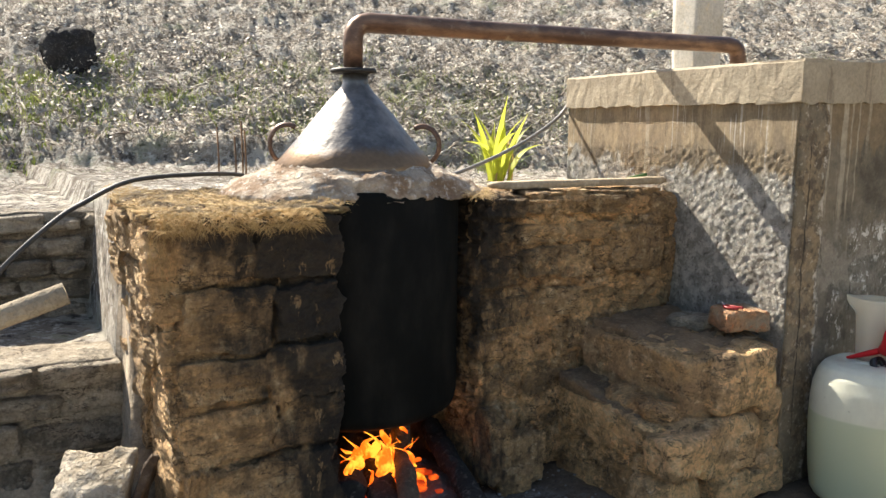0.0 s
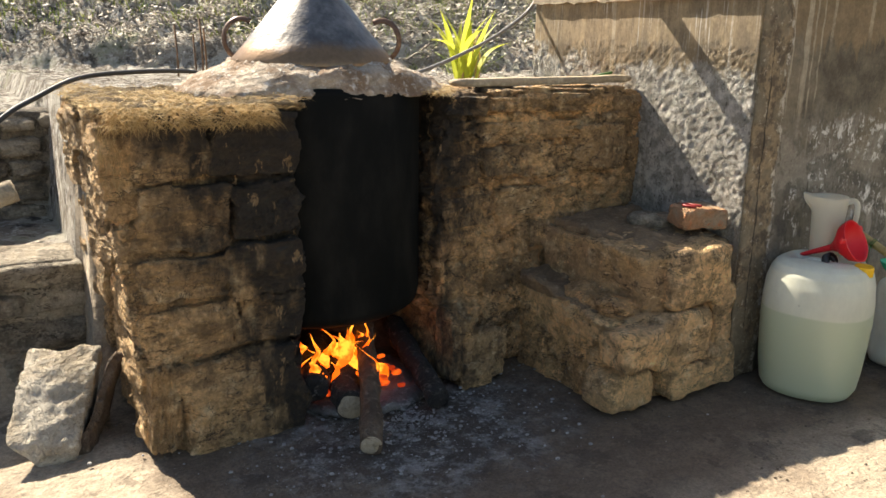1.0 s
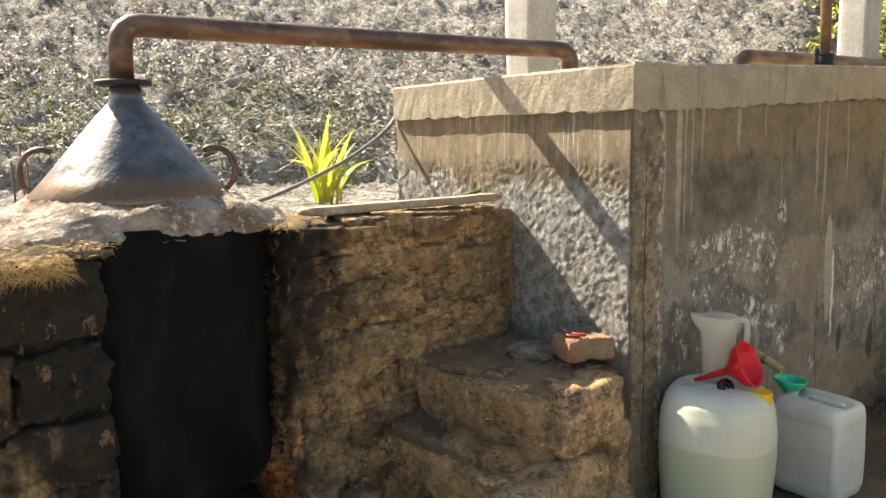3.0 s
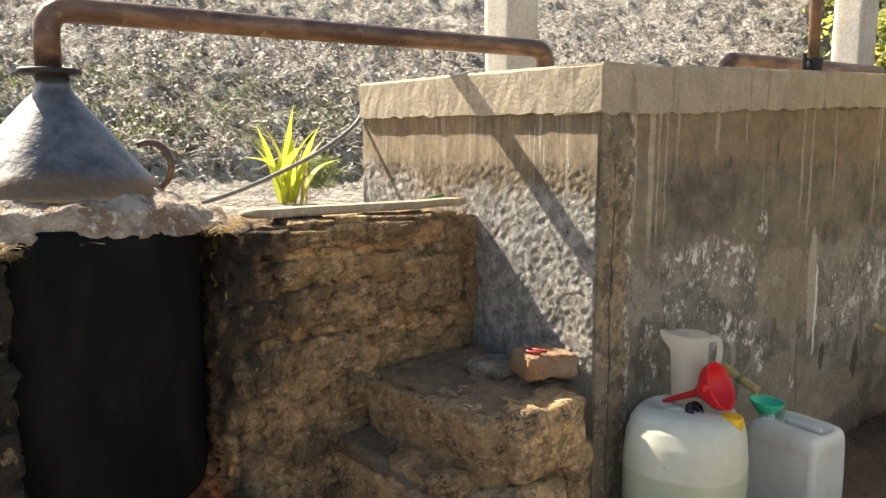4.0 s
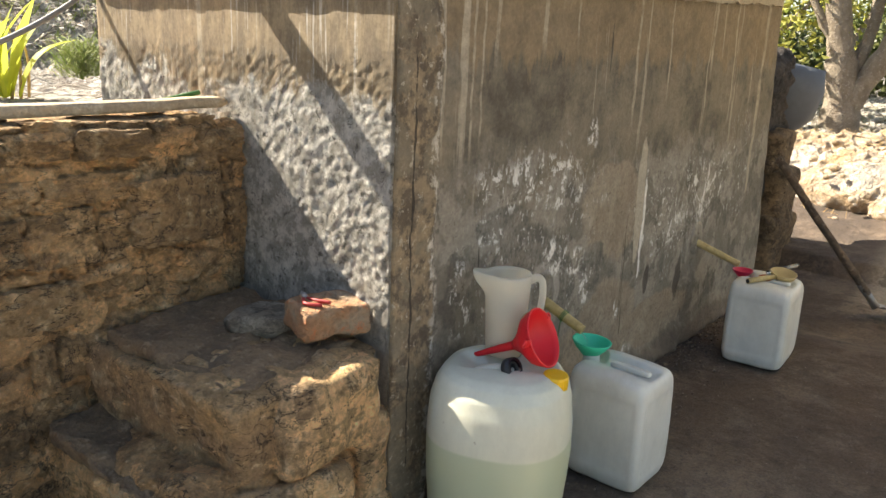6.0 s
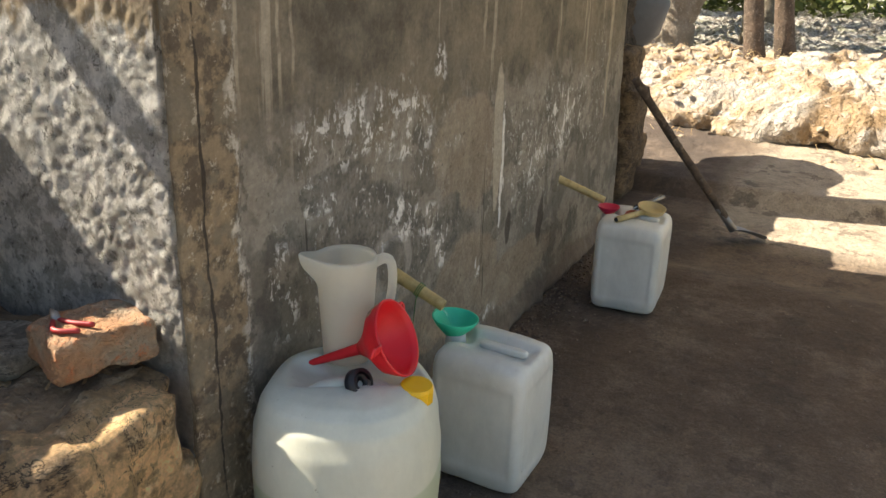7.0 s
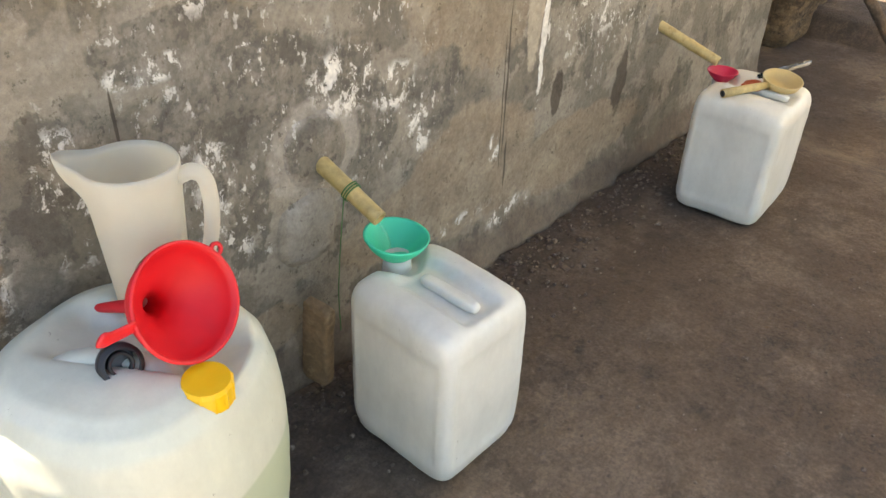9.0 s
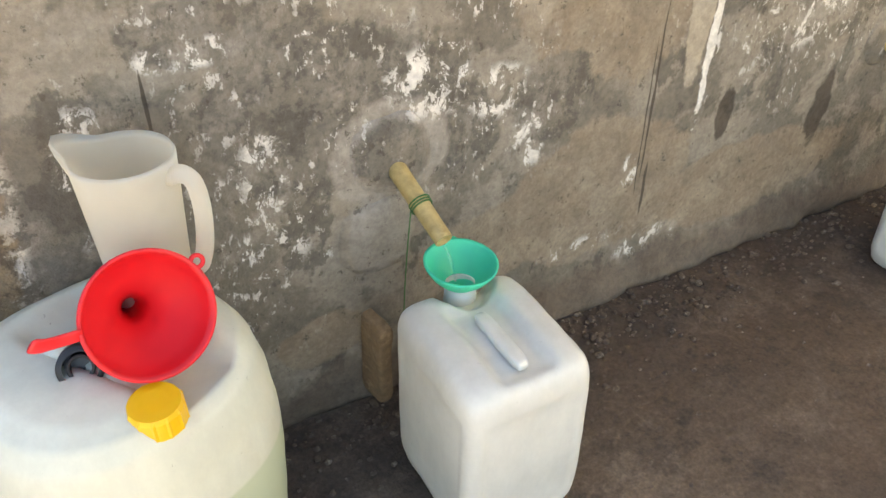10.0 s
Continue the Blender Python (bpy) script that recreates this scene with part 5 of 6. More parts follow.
sp1 = bamboo("bamboo_spout", (4.170, 2.50, 0.652), (4.188, 2.265, 0.542), 0.022, "yellow bamboo spout tied with green twine")
for k in range(3):
    c = Vector((4.182, 2.345 + 0.006 * k, 0.5795 + 0.0028 * k))
    d = (Vector((4.188, 2.265, 0.542)) - Vector((4.170, 2.50, 0.652))).normalized()
    s = d.orthogonal().normalized()
    t = d.cross(s)
    part("twine", tube([c + 0.0235 * (math.cos(a) * s + math.sin(a) * t) for a in np.linspace(0, 2 * math.pi, 22)], 0.0018, 6), M_TWINE, sp1, "green twine")
part("loose_twine", tube(curve_through([(4.158, 2.35, 0.572), (4.152, 2.36, 0.45), (4.148, 2.37, 0.3), (4.15, 2.37, 0.18)], 6), 0.0015, 6), M_TWINE, sp1, "hanging green twine")
sp2 = bamboo("bamboo_spout", (5.842, 2.50, 0.598), (5.880, 2.205, 0.492), 0.02, "yellow bamboo spout over a pink funnel")

# rough mortar collars round the spouts
for x, z, s in ((4.168, 0.655, 0.95), (5.84, 0.60, 0.9), (4.13, 0.46, 1.0)):
    part("mortar_patch", block((0.2 * s, 0.05, 0.2 * s), (12, 5, 12), 2.6, 0.010, 9, int(x * 10), (x, 2.457, z)), M_FRONT, tank)

M_CUTDARK = earth("old_split_wood", (0.26, 0.17, 0.09), (0.2, 0.13, 0.07), (0.33, 0.23, 0.13), 6, 50, lump=0.4, stones=False)
wedge = single("wood_block", block((0.035, 0.08, 0.27), (5, 7, 16), 9, 0.004, 12, 2), M_CUTDARK, "split wooden block standing between tank and jerrycan", "wood block", m=pose(4.075, 2.372, 0.185, 6, -3, 10))

ladle = thing("ladle", 5.83, 2.0, 0.42, "dry gourd ladle with a bamboo handle on the jerrycan", "ladle")
part("bowl", moved(lathe([(0.0, 0.0), (0.035, 0.004), (0.06, 0.02), (0.07, 0.045), (0.066, 0.045), (0.055, 0.022), (0.03, 0.008), (0, 0.004)], 32), pose(5.895, 1.975, 0.448, 8, -6, 0)), M_GOURD, ladle)
part("handle", tube([(5.835, 2.0, 0.475), (5.745, 2.045, 0.472), (5.665, 2.085, 0.468)], [0.013, 0.014, 0.0155], 14), M_BAMBOO, ladle)
part("hollow_end", tube([(5.6655, 2.0847, 0.468), (5.6635, 2.0857, 0.468)], 0.011, 14), M_BLACK, ladle)
single("glass_tube", tube([(5.92, 2.06, 0.465), (6.04, 2.015, 0.473), (6.16, 1.97, 0.48)], 0.011, 14), M_GLASS, "clear glass tube lying across the jerrycan", "tube")
single("red_rag", roughen(block((0.1, 0.07, 0.012), (12, 9, 3), 3, 0.006, 20, 4, (5.85, 2.05, 0.455)), 0.003, 40), plain("rust_red_cloth", (0.36, 0.07, 0.02), 0.9, 0, 0.3), "crumpled rust red rag on the jerrycan", "rag")

# ---------------------------------------------------------------- grit on the yard floor
grit_rng = random.Random(17)


def pebbles(count, place, lo, hi):
    out = []
    for _ in range(count):
        x, y = place()
        s = grit_rng.uniform(lo, hi) * grit_rng.uniform(0.5, 1.2)
        out.append(block((s * 2, s * 1.6, s * 1.2), (2, 2, 2), 3, s * 0.25, 30, grit_rng.randint(1, 99), (x, y, ground_height(x, y) + s * 0.3)))
    return joined(*out)


M_GRIT = earth("grit", (0.16, 0.12, 0.085), (0.10, 0.075, 0.055), (0.30, 0.25, 0.2), 12, 60, stones=False)
single("grit", pebbles(900, lambda: (grit_rng.uniform(3.7, 6.6), 2.42 - abs(grit_rng.gauss(0, 0.13))), 0.003, 0.011), M_GRIT, "dark grit and crumbs along the foot of the tank", "gravel", kind="stuff")
single("yard_grit", pebbles(900, lambda: (grit_rng.uniform(1.2, 7.0), grit_rng.uniform(0.9, 2.6)), 0.002, 0.007), M_GRIT, "small stones and crumbs scattered on the yard", "gravel", kind="stuff")
single("plaster_flake", block((0.12, 0.05, 0.045), (8, 5, 5), 4, 0.006, 20, 5), M_BRICK, "broken brick crumb lying beside the drum", "rubble", m=pose(3.87, 1.98, 0.02, 5, 8, 30))
for x, y, r in ((5.02, 2.26, 30), (4.62, 2.33, -50), (5.35, 2.05, 80)):
    single("dry_leaf", moved(leaf_cloud(random.Random(int(r)), [(0, 0, 0.0)], 1, 0.0, 0.085), pose(x, y, 0.02, 10, 0, r)), M_BARK, "curled dry brown leaf on the yard", "leaf", "dry leaves")

# ---------------------------------------------------------------- shovel
shovel = thing("shovel", 7.5, 1.65, -0.1, "old shovel leaning on the end of the tank", "shovel")
part("handle", roughen(tube(curve_through([(6.93, 2.36, 0.97), (7.13, 2.13, 0.60), (7.33, 1.88, 0.22), (7.41, 1.78, 0.07)], 8), 0.026, 12), 0.004, 6), M_BARK, shovel)
part("socket", tube([(7.37, 1.83, 0.14), (7.43, 1.755, 0.03), (7.46, 1.725, -0.02)], [0.026, 0.024, 0.03], 12), M_STEEL, shovel)


def blade():
    verts, faces = [], []
    for low in (0, 1):
        for j in range(9):
            t = j / 8
            w = 0.105 * (1 - max(0, t - 0.55) ** 2 * 3.6)
            for i in range(9):
                s = i / 4 - 1
                verts.append(Vector((s * w, -t * 0.27, 0.02 * s * s + 0.012 * math.sin(t * 3) - 0.004 * low)))
    for j in range(8):
        for i in range(8):
            q = [j * 9 + i, j * 9 + i + 1, (j + 1) * 9 + i + 1, (j + 1) * 9 + i]
            faces += [q[::-1], [k + 81 for k in q]]
    ring = list(range(9)) + [j * 9 + 8 for j in range(1, 9)] + [72 + i for i in range(7, -1, -1)] + [j * 9 for j in range(7, 0, -1)]
    faces += [[a, b, b + 81, a + 81] for a, b in zip(ring, ring[1:] + ring[:1])]
    return verts, faces


part("blade", moved(blade(), pose(7.455, 1.735, -0.02, 18, 6, 40)), M_STEEL, shovel, "worn steel blade")

# ---------------------------------------------------------------- things on the wall top
single("plank", block((1.06, 0.075, 0.035), (40, 4, 3), 14, 0.004, 5, 2), M_WOOD, "weathered board lying along the wall top", "board", m=pose(2.71, 3.245, 1.378, 0, -0.6, -2.3))
single("stick", tube([(2.98, 3.34, 1.37), (3.1, 3.33, 1.39), (3.2, 3.31, 1.41)], 0.008, 8), M_TWINE, "thin greenish stick lying behind the board", "stick")
hose = single("hose", tube(curve_through([(1.35, 4.16, 1.36), (1.22, 4.08, 1.40), (0.95, 3.98, 1.405), (0.70, 3.88, 1.385), (0.50, 3.72, 1.31), (0.38, 3.6, 1.25), (0.18, 3.5, 1.08), (0.0, 3.42, 0.85), (-0.25, 3.35, 0.45), (-0.5, 3.3, 0.06), (-0.8, 3.2, 0.02)], 8), 0.0105, 10), M_HOSE, "black hose hanging over the end of the stove", "hose")
single("hose", tube(curve_through([(2.15, 3.98, 1.33), (2.46, 4.0, 1.40), (2.75, 4.02, 1.50), (3.0, 4.04, 1.61), (3.22, 4.06, 1.75), (3.30, 4.06, 1.90)], 8), 0.0105, 10), plain("grey_hose", (0.20, 0.19, 0.175), 0.5, 0, 0.3), "grey hose running up to the tank", "hose")
single("trough", joined(tube([(0.365, 3.0, 1.075), (0.1, 3.02, 0.985), (-0.6, 3.1, 0.74), (-1.6, 3.2, 0.40), (-2.75, 3.3, 0.0)], [0.037, 0.038, 0.04, 0.042, 0.044], 16)), M_CUT, "pale split bamboo pipe running down to the yard", "pipe")
rebar_group = thing("rebar", 1.6, 5.5, 1.2, "thin rusty reinforcing bars sticking out of the ground", "rebar")
for x, y, h in ((1.50, 5.5, 0.42), (1.60, 5.45, 0.36), (1.66, 5.5, 0.46), (1.71, 5.6, 0.40)):
    part("bar", tube([(x, y, 1.2), (x + 0.004, y, 1.2 + h * 0.5), (x - 0.003, y, 1.22 + h)], 0.006, 6), M_RUST, rebar_group)

# ---------------------------------------------------------------- corn and weeds
def blade_leaf(base, way, length, width, arch):
    verts, faces = [], []
    d = Vector((way[0], way[1], 0)).normalized()
    side = Vector((-d.y, d.x, 0))
    n = 12
    for i in range(n + 1):
        t = i / n
        p = Vector(base) + d * (length * t * (0.25 + 0.6 * t * arch)) + Vector((0, 0, length * (t - arch * 0.75 * t * t)))
        w = width * math.sin(math.pi * min(0.98, 0.18 + 0.8 * t)) * (1 - t ** 4)
        fold = Vector((0, 0, w * 0.5))
        verts += [p - side * w + fold, p, p + side * w + fold, p - Vector((0, 0, 0.002))]
    for i in range(n):
        a, b = 4 * i, 4 * i + 4
        faces += [[a, a + 1, b + 1, b], [a + 1, a + 2, b + 2, b + 1]]
    return verts, faces


def corn(x, y, z, label, seed, tall=0.42):
    r = random.Random(seed)
    th = thing("corn_plant", x, y, z, label, "plant")
    for k in range(17):
        a = k * 2.4 + r.uniform(-0.4, 0.4)
        px, py = x + r.uniform(-0.06, 0.06), y + r.uniform(-0.05, 0.05)
        part("leaf", blade_leaf((px, py, z), (math.cos(a), math.sin(a)), tall * r.uniform(0.7, 1.15), 0.025 * r.uniform(0.7, 1.3), r.uniform(0.15, 0.75)), M_CORN, th)
    for k in range(4):
        px, py = x + r.uniform(-0.05, 0.12), y + r.uniform(-0.05, 0.08)
        part("stalk", tube([(px, py, z - 0.02), (px + 0.01, py, z + 0.15), (px + r.uniform(-0.03, 0.05), py, z + 0.3)], [0.007, 0.006, 0.003], 6), M_STRAW, th)
    return th


corn(3.08, 4.55, ground_height(3.08, 4.55), "young yellow-green corn plant growing behind the wall", 4, 0.56)
weed_rng = random.Random(12)


def tuft_spots(cx, cy, rad, count):
    out = []
    for _ in range(count):
        x, y = cx + weed_rng.gauss(0, rad), cy + weed_rng.gauss(0, rad)
        out.append(((x, y, ground_height(x, y)), (weed_rng.uniform(-0.6, 0.6), weed_rng.uniform(-0.6, 0.6), 1)))
    return out


spots = []
for _ in range(230):
    t = weed_rng.uniform(-9, 10)
    u = weed_rng.choice((11.6, 12.2, 13.0)) + weed_rng.gauss(0, 0.35)
    spots += tuft_spots(0.5 * u + 0.866 * t, 0.866 * u - 0.5 * t, 0.22, 34)
single("weeds", sprigs(weed_rng, spots, 0.16, 0.010, 0.3, 0.2), M_WEED, "low green weeds along the top of the cut bank", "weeds", kind="stuff")
shrub = thing("shrub", 5.1, 7.6, 1.2, "feathery pale green shrub before the bank", "shrub")
part("foliage", sprigs(weed_rng, [((5.1 + weed_rng.gauss(0, 0.1), 7.6 + weed_rng.gauss(0, 0.1), ground_height(5.1, 7.6) + weed_rng.uniform(0, 0.3)), (weed_rng.uniform(-1, 1), weed_rng.uniform(-1, 1), 0.8)) for _ in range(500)], 0.24, 0.005, 0.1, 0.3), M_WEED, shrub)
spots = []
for _ in range(13000):
    t, u = weed_rng.uniform(-11, 13), 10.9 + abs(weed_rng.gauss(0, 3.6))
    x, y = 0.5 * u + 0.866 * t, 0.866 * u - 0.5 * t
    if y < 4.6:
        continue
    spots.append(((x, y, ground_height(x, y) + 0.01), (weed_rng.uniform(-1, 1), weed_rng.uniform(-1, 1), weed_rng.uniform(-0.1, 0.5))))
def litter():
    m = Mat("dead_twigs")
    return m.done(m.mix(m.island(), (0.58, 0.53, 0.45), (0.16, 0.12, 0.09)), 0.9)
M_LITTER = litter()
M_DEADLEAF = foliage("dead_leaf", (0.62, 0.58, 0.51), (0.24, 0.20, 0.16), 0.45)
flakes = []
for _ in range(2400):
    t, u = weed_rng.uniform(-11, 13), 10.9 + abs(weed_rng.gauss(0, 3.4))
    x, y = 0.5 * u + 0.866 * t, 0.866 * u - 0.5 * t
    if y > 4.8 and noise.noise(Vector((x * 0.6, y * 0.6, 4))) > -0.25:
        flakes.append((x, y, ground_height(x, y) + 0.03))
single("dead_leaves", leaf_cloud(weed_rng, flakes, 10, 0.17, 0.062), M_DEADLEAF, "pale dead leaves lying all over the hillside", "litter", kind="stuff")
single("twigs", sprigs(weed_rng, spots, 0.28, 0.011, 0.15, 0.6), M_LITTER, "dry stalks and twigs littering the hillside", "litter", kind="stuff")
spots = []
for _ in range(2600):
    x, y = weed_rng.uniform(-0.8, 5.5), weed_rng.uniform(4.3, 9.5)
    if y > 5.15 or x > 0.7:
        spots.append(((x, y, ground_height(x, y) + 0.005), (weed_rng.uniform(-1, 1), weed_rng.uniform(-1, 1), weed_rng.uniform(-0.05, 0.25))))
single("dry_grass", sprigs(weed_rng, spots, 0.12, 0.003, 0.15, 0.6), M_LITTER, "trampled dry stalks on the shelf behind the stove", "litter", kind="stuff")

single("tree_stump", roughen(block((0.75, 0.7, 0.8), (18, 16, 18), 4, 0.08, 3, 5, (1.45, 14.7, ground_height(1.45, 14.7) + 0.15)), 0.03, 12), M_CHAR, "dark burnt tree stump on the hillside", "stump")

# ---------------------------------------------------------------- walls at the left
low_wall = single("wall_low", block((3.6, 0.34, 0.62), (70, 8, 14), 30, 0.02, 6, 2, (-1.14, 4.075, 0.30)), M_ROCK, "low dry stone terrace wall beside the stove", "wall", kind="structure")
AT[low_wall.name] = Matrix()
z = 0.0
for h in (0.2, 0.16, 0.14, 0.12):
    course(low_wall, -2.0, 0.66, z, z + h, 3.86, random_widths(9), 0.025, 0.22, ROCKS)
    z += h
far_wall = single("wall_far", block((3.8, 0.3, 0.62), (50, 6, 12), 30, 0.02, 6, 3, (-1.04, 5.095, 0.86)), M_ROCK, "dry stone retaining wall under the hillside", "wall", kind="structure")
AT[far_wall.name] = Matrix()
z = 0.56
for h in (0.13, 0.12, 0.11, 0.12, 0.11):
    course(far_wall, -1.4, 0.86, z, z + h, 4.9, random_widths(10), 0.025, 0.2, ROCKS)
    z += h

# ---------------------------------------------------------------- wood and fire
M_PALEWOOD = earth("weathered_wood", (0.60, 0.53, 0.43), (0.45, 0.37, 0.27), (0.72, 0.66, 0.56), 5, 45, lump=1.0, dist=0.02, stones=False)
stump = thing("wood_chunk", 0.48, 3.3, 0, "split weathered wood chunk leaning on the stove", "firewood")
part("wood", warped((26, 26, 10), ((0.36, 3.16, -0.01), (0.47, 3.17, -0.01), (0.36, 3.60, -0.01), (0.60, 3.54, 0.0), (0.24, 3.20, 0.10), (0.475, 3.16, 0.06), (0.35, 3.58, 0.34), (0.645, 3.45, 0.36)), 0.018, 6, 4), M_PALEWOOD, stump)
part("bark", warped((8, 16, 10), ((0.47, 3.20, -0.01), (0.53, 3.22, -0.01), (0.60, 3.50, -0.01), (0.64, 3.50, 0.0), (0.475, 3.195, 0.02), (0.515, 3.21, 0.02), (0.675, 3.42, 0.33), (0.725, 3.42, 0.32)), 0.012, 12, 6), M_BARK, stump, "dark bark edge")


def log(a, b, r, mat, label, cut=None, seed=0):
    a, b = Vector(a), Vector(b)
    th = thing("log", *a, label, "firewood", "logs in the fire")
    pts = [a.lerp(b, i / 14) + 0.012 * noise.noise_vector(Vector((i * 0.4, seed, 0))) for i in range(15)]
    part("wood", roughen(tube(pts, [r * (1 + 0.22 * noise.noise(Vector((i * 0.7, seed, 3)))) for i in range(15)], 18), 0.011, 16, seed), mat, th)
    if cut:
        d = (a - b).normalized()
        part("cut_end", moved(roughen(lathe([(r * 0.93, 0), (r * 0.8, 0.004), (r * 0.5, 0.006), (0, 0.006)], 20), 0.003, 30), facing(pts[0] - d * 0.001, d)), cut, th)
    return th


log((1.44, 2.60, 0.055), (1.80, 3.42, 0.22), 0.045, M_BARK, "long log burning at its inner end", M_CUT, 1)
log((1.87, 2.83, 0.06), (2.0, 3.5, 0.17), 0.05, M_CHAR, "charred log lying against the firebox wall", None, 2)
log((1.385, 3.04, 0.14), (1.62, 3.6, 0.16), 0.062, M_CHAR, "charred round log with its end showing", M_CHAR, 3)
log((1.50, 2.93, 0.075), (1.66, 3.5, 0.12), 0.068, M_CHAR, "split pale log in the embers", M_CUT, 4)
log((1.72, 3.2, 0.07), (1.5, 3.65, 0.1), 0.05, M_CHAR, "charred log deep in the fire", None, 5)

fire_rng = random.Random(3)


def ash_bits():
    out = []
    for _ in range(1700):
        a, d = fire_rng.uniform(0, 2 * math.pi), abs(fire_rng.gauss(0, 0.45))
        x, y = 1.72 + d * 1.25 * math.cos(a), 2.80 + d * 0.8 * math.sin(a)
        s = 0.0012 + 0.0085 * fire_rng.random() ** 4
        out.append(block((s * 2, s * 1.6, s), (2, 2, 2), 3, 0.002, 40, fire_rng.randint(1, 99), (x, y, 0.008 + s * 0.3)))
    return joined(*out)


single("ash_bits", ash_bits(), earth("ash", (0.40, 0.39, 0.385), (0.26, 0.25, 0.24), (0.10, 0.09, 0.085), 20, 90, stones=False), "white ash and charcoal crumbs on the ground", "ash", kind="stuff")
single("ash_heap", roughen(block((0.72, 0.75, 0.09), (30, 26, 5), 2.0, 0.02, 9, 5, (1.68, 3.28, 0.01)), 0.008, 26), earth("grey_ash", (0.17, 0.16, 0.155), (0.10, 0.095, 0.09), (0.33, 0.32, 0.31), 6, 70, stones=False), "heap of grey ash in the firebox", "ash", kind="stuff")


def ember_bits():
    out = []
    for _ in range(46):
        x, y = fire_rng.uniform(1.45, 1.85), fire_rng.uniform(2.95, 3.5)
        s = fire_rng.uniform(0.012, 0.03)
        out.append(block((s * 2, s * 1.5, s), (3, 3, 3), 3, 0.006, 30, fire_rng.randint(1, 99), (x, y, 0.085 + s * 0.3)))
    return joined(*out)


single("embers", ember_bits(), M_EMBER, "glowing orange embers under the logs", "embers", kind="stuff")


def tongue(h, w, bend, seed):
    """A flame: a flattened, twisting spindle."""
    pts, rad = [], []
    for i in range(13):
        t = i / 12
        pts.append((bend * math.sin(t * 3.2) * h * 0.4 + 0.02 * noise.noise(Vector((t * 3, seed, 0))), 0.02 * noise.noise(Vector((t * 3, seed, 9))), h * t))
        rad.append(max(0.0015, w * (math.sin(math.pi * min(1, (t + 0.12) * 0.9)) ** 1.2) * (1 - 0.55 * t)))
    return tube(pts, rad, 12, flat=0.3)


FLAMES = []
flame_rng = random.Random(77)
for k in range(34):
    x = flame_rng.uniform(1.40, 1.80)
    y = 3.06 + 0.45 * (x - 1.42) * 0.6 + flame_rng.uniform(0, 0.2)
    z, h, w, b = flame_rng.uniform(0.10, 0.19), flame_rng.uniform(0.06, 0.16), flame_rng.uniform(0.016, 0.046), flame_rng.uniform(-1.9, 1.9)
    if k > 28:
        z, h = 0.04, 0.08
    fl = single("flame", tongue(h, w, b, k), M_FLAME, "orange flame licking up from the logs", "flame", "flames of the fire", m=pose(x, y, z))
    FLAMES.append((fl, x, y, z, k))

# spirit trickling into the green funnel
stream = single("trickle", tube(curve_through([(4.188, 2.268, 0.530), (4.191, 2.252, 0.515), (4.196, 2.242, 0.485), (4.200, 2.238, 0.452)], 6), [0.0028] * 10 + [0.002] * 9, 8), M_WATER, "thin clear trickle falling into the green funnel", "liquid")

# ---------------------------------------------------------------- beyond the tank
M_DARKROCK = masonry("smoked_stone", (0.075, 0.062, 0.052), (0.05, 0.042, 0.036), (0.14, 0.11, 0.08), soot=False)
M_BROWNROCK = masonry("brown_stone", (0.20, 0.135, 0.075), (0.13, 0.09, 0.055), (0.27, 0.20, 0.12), soot=False)
DARKS = [mesh_of("stone", roughen(block((1, 1, 1), (9, 6, 9), 6, 0.09, 1.7, 61 + i), 0.04, 6, i), M_BROWNROCK) for i in range(3)]
stove2 = thing("second_stove", 8.9, 3.2, 0, "second smoke-blackened stone stove beyond the tank", "stove")
part("body", roughen(roughen(block((0.71, 1.15, 1.93), (30, 44, 64), 9, 0.05, 3, 8, (8.455, 3.36, 0.71)), 0.02, 9), 0.012, 26), M_DARKROCK, stove2)
# blue-grey of the belly is smoke haze painted into its colour
part("smoke_hood", roughen(lathe([(0, 0.90), (0.18, 0.94), (0.34, 1.09), (0.41, 1.32), (0.39, 1.50), (0, 1.59)], 36, (8.91, 3.01, 0)), 0.015, 6), plain("haze_tinted_steel", (0.10, 0.11, 0.13), 0.7, 0.2, 0.3), stove2, "round dark belly with smoke haze put into its colour")
# unseen block behind the tank end, added to shade the yard by the shovel
part("flank", roughen(block((0.42, 0.95, 1.78), (14, 24, 36), 10, 0.03, 3, 9, (7.02, 3.42, 0.88)), 0.015, 9), M_DARKROCK, stove2)
for x, y, z, sx, sy, sz in ((8.32, 2.82, 0.1, 0.5, 0.4, 0.5), (8.45, 2.8, 0.5, 0.5, 0.36, 0.45), (8.72, 2.84, 0.1, 0.45, 0.36, 0.4), (8.36, 2.82, 0.86, 0.42, 0.3, 0.34)):
    stone_at(stove2, x, y, z, sx, sy, sz, pool=DARKS)
# unseen filler block, added only to close a sunlit gap in the yard's shade
part("low_wall", roughen(block((1.0, 0.8, 1.42), (24, 18, 32), 12, 0.03, 4, 5, (7.66, 3.42, 0.70)), 0.015, 12), M_DARKROCK, stove2)
heap = single("rubble_bank", roughen(roughen(block((4.6, 9.0, 1.0), (120, 230, 12), 2.3, 0.14, 1.4, 6, (12.3, 0.6, 0.2)), 0.085, 3), 0.045, 8), earth("bank_rubble", (0.58, 0.50, 0.41), (0.42, 0.28, 0.155), (0.68, 0.62, 0.54), 1.6, 14, lump=1.0, dist=0.05, stones=False), "sunlit bank of loose rubble and straw", "bank")
bank_rng = random.Random(31)
clods, stalks = [], []
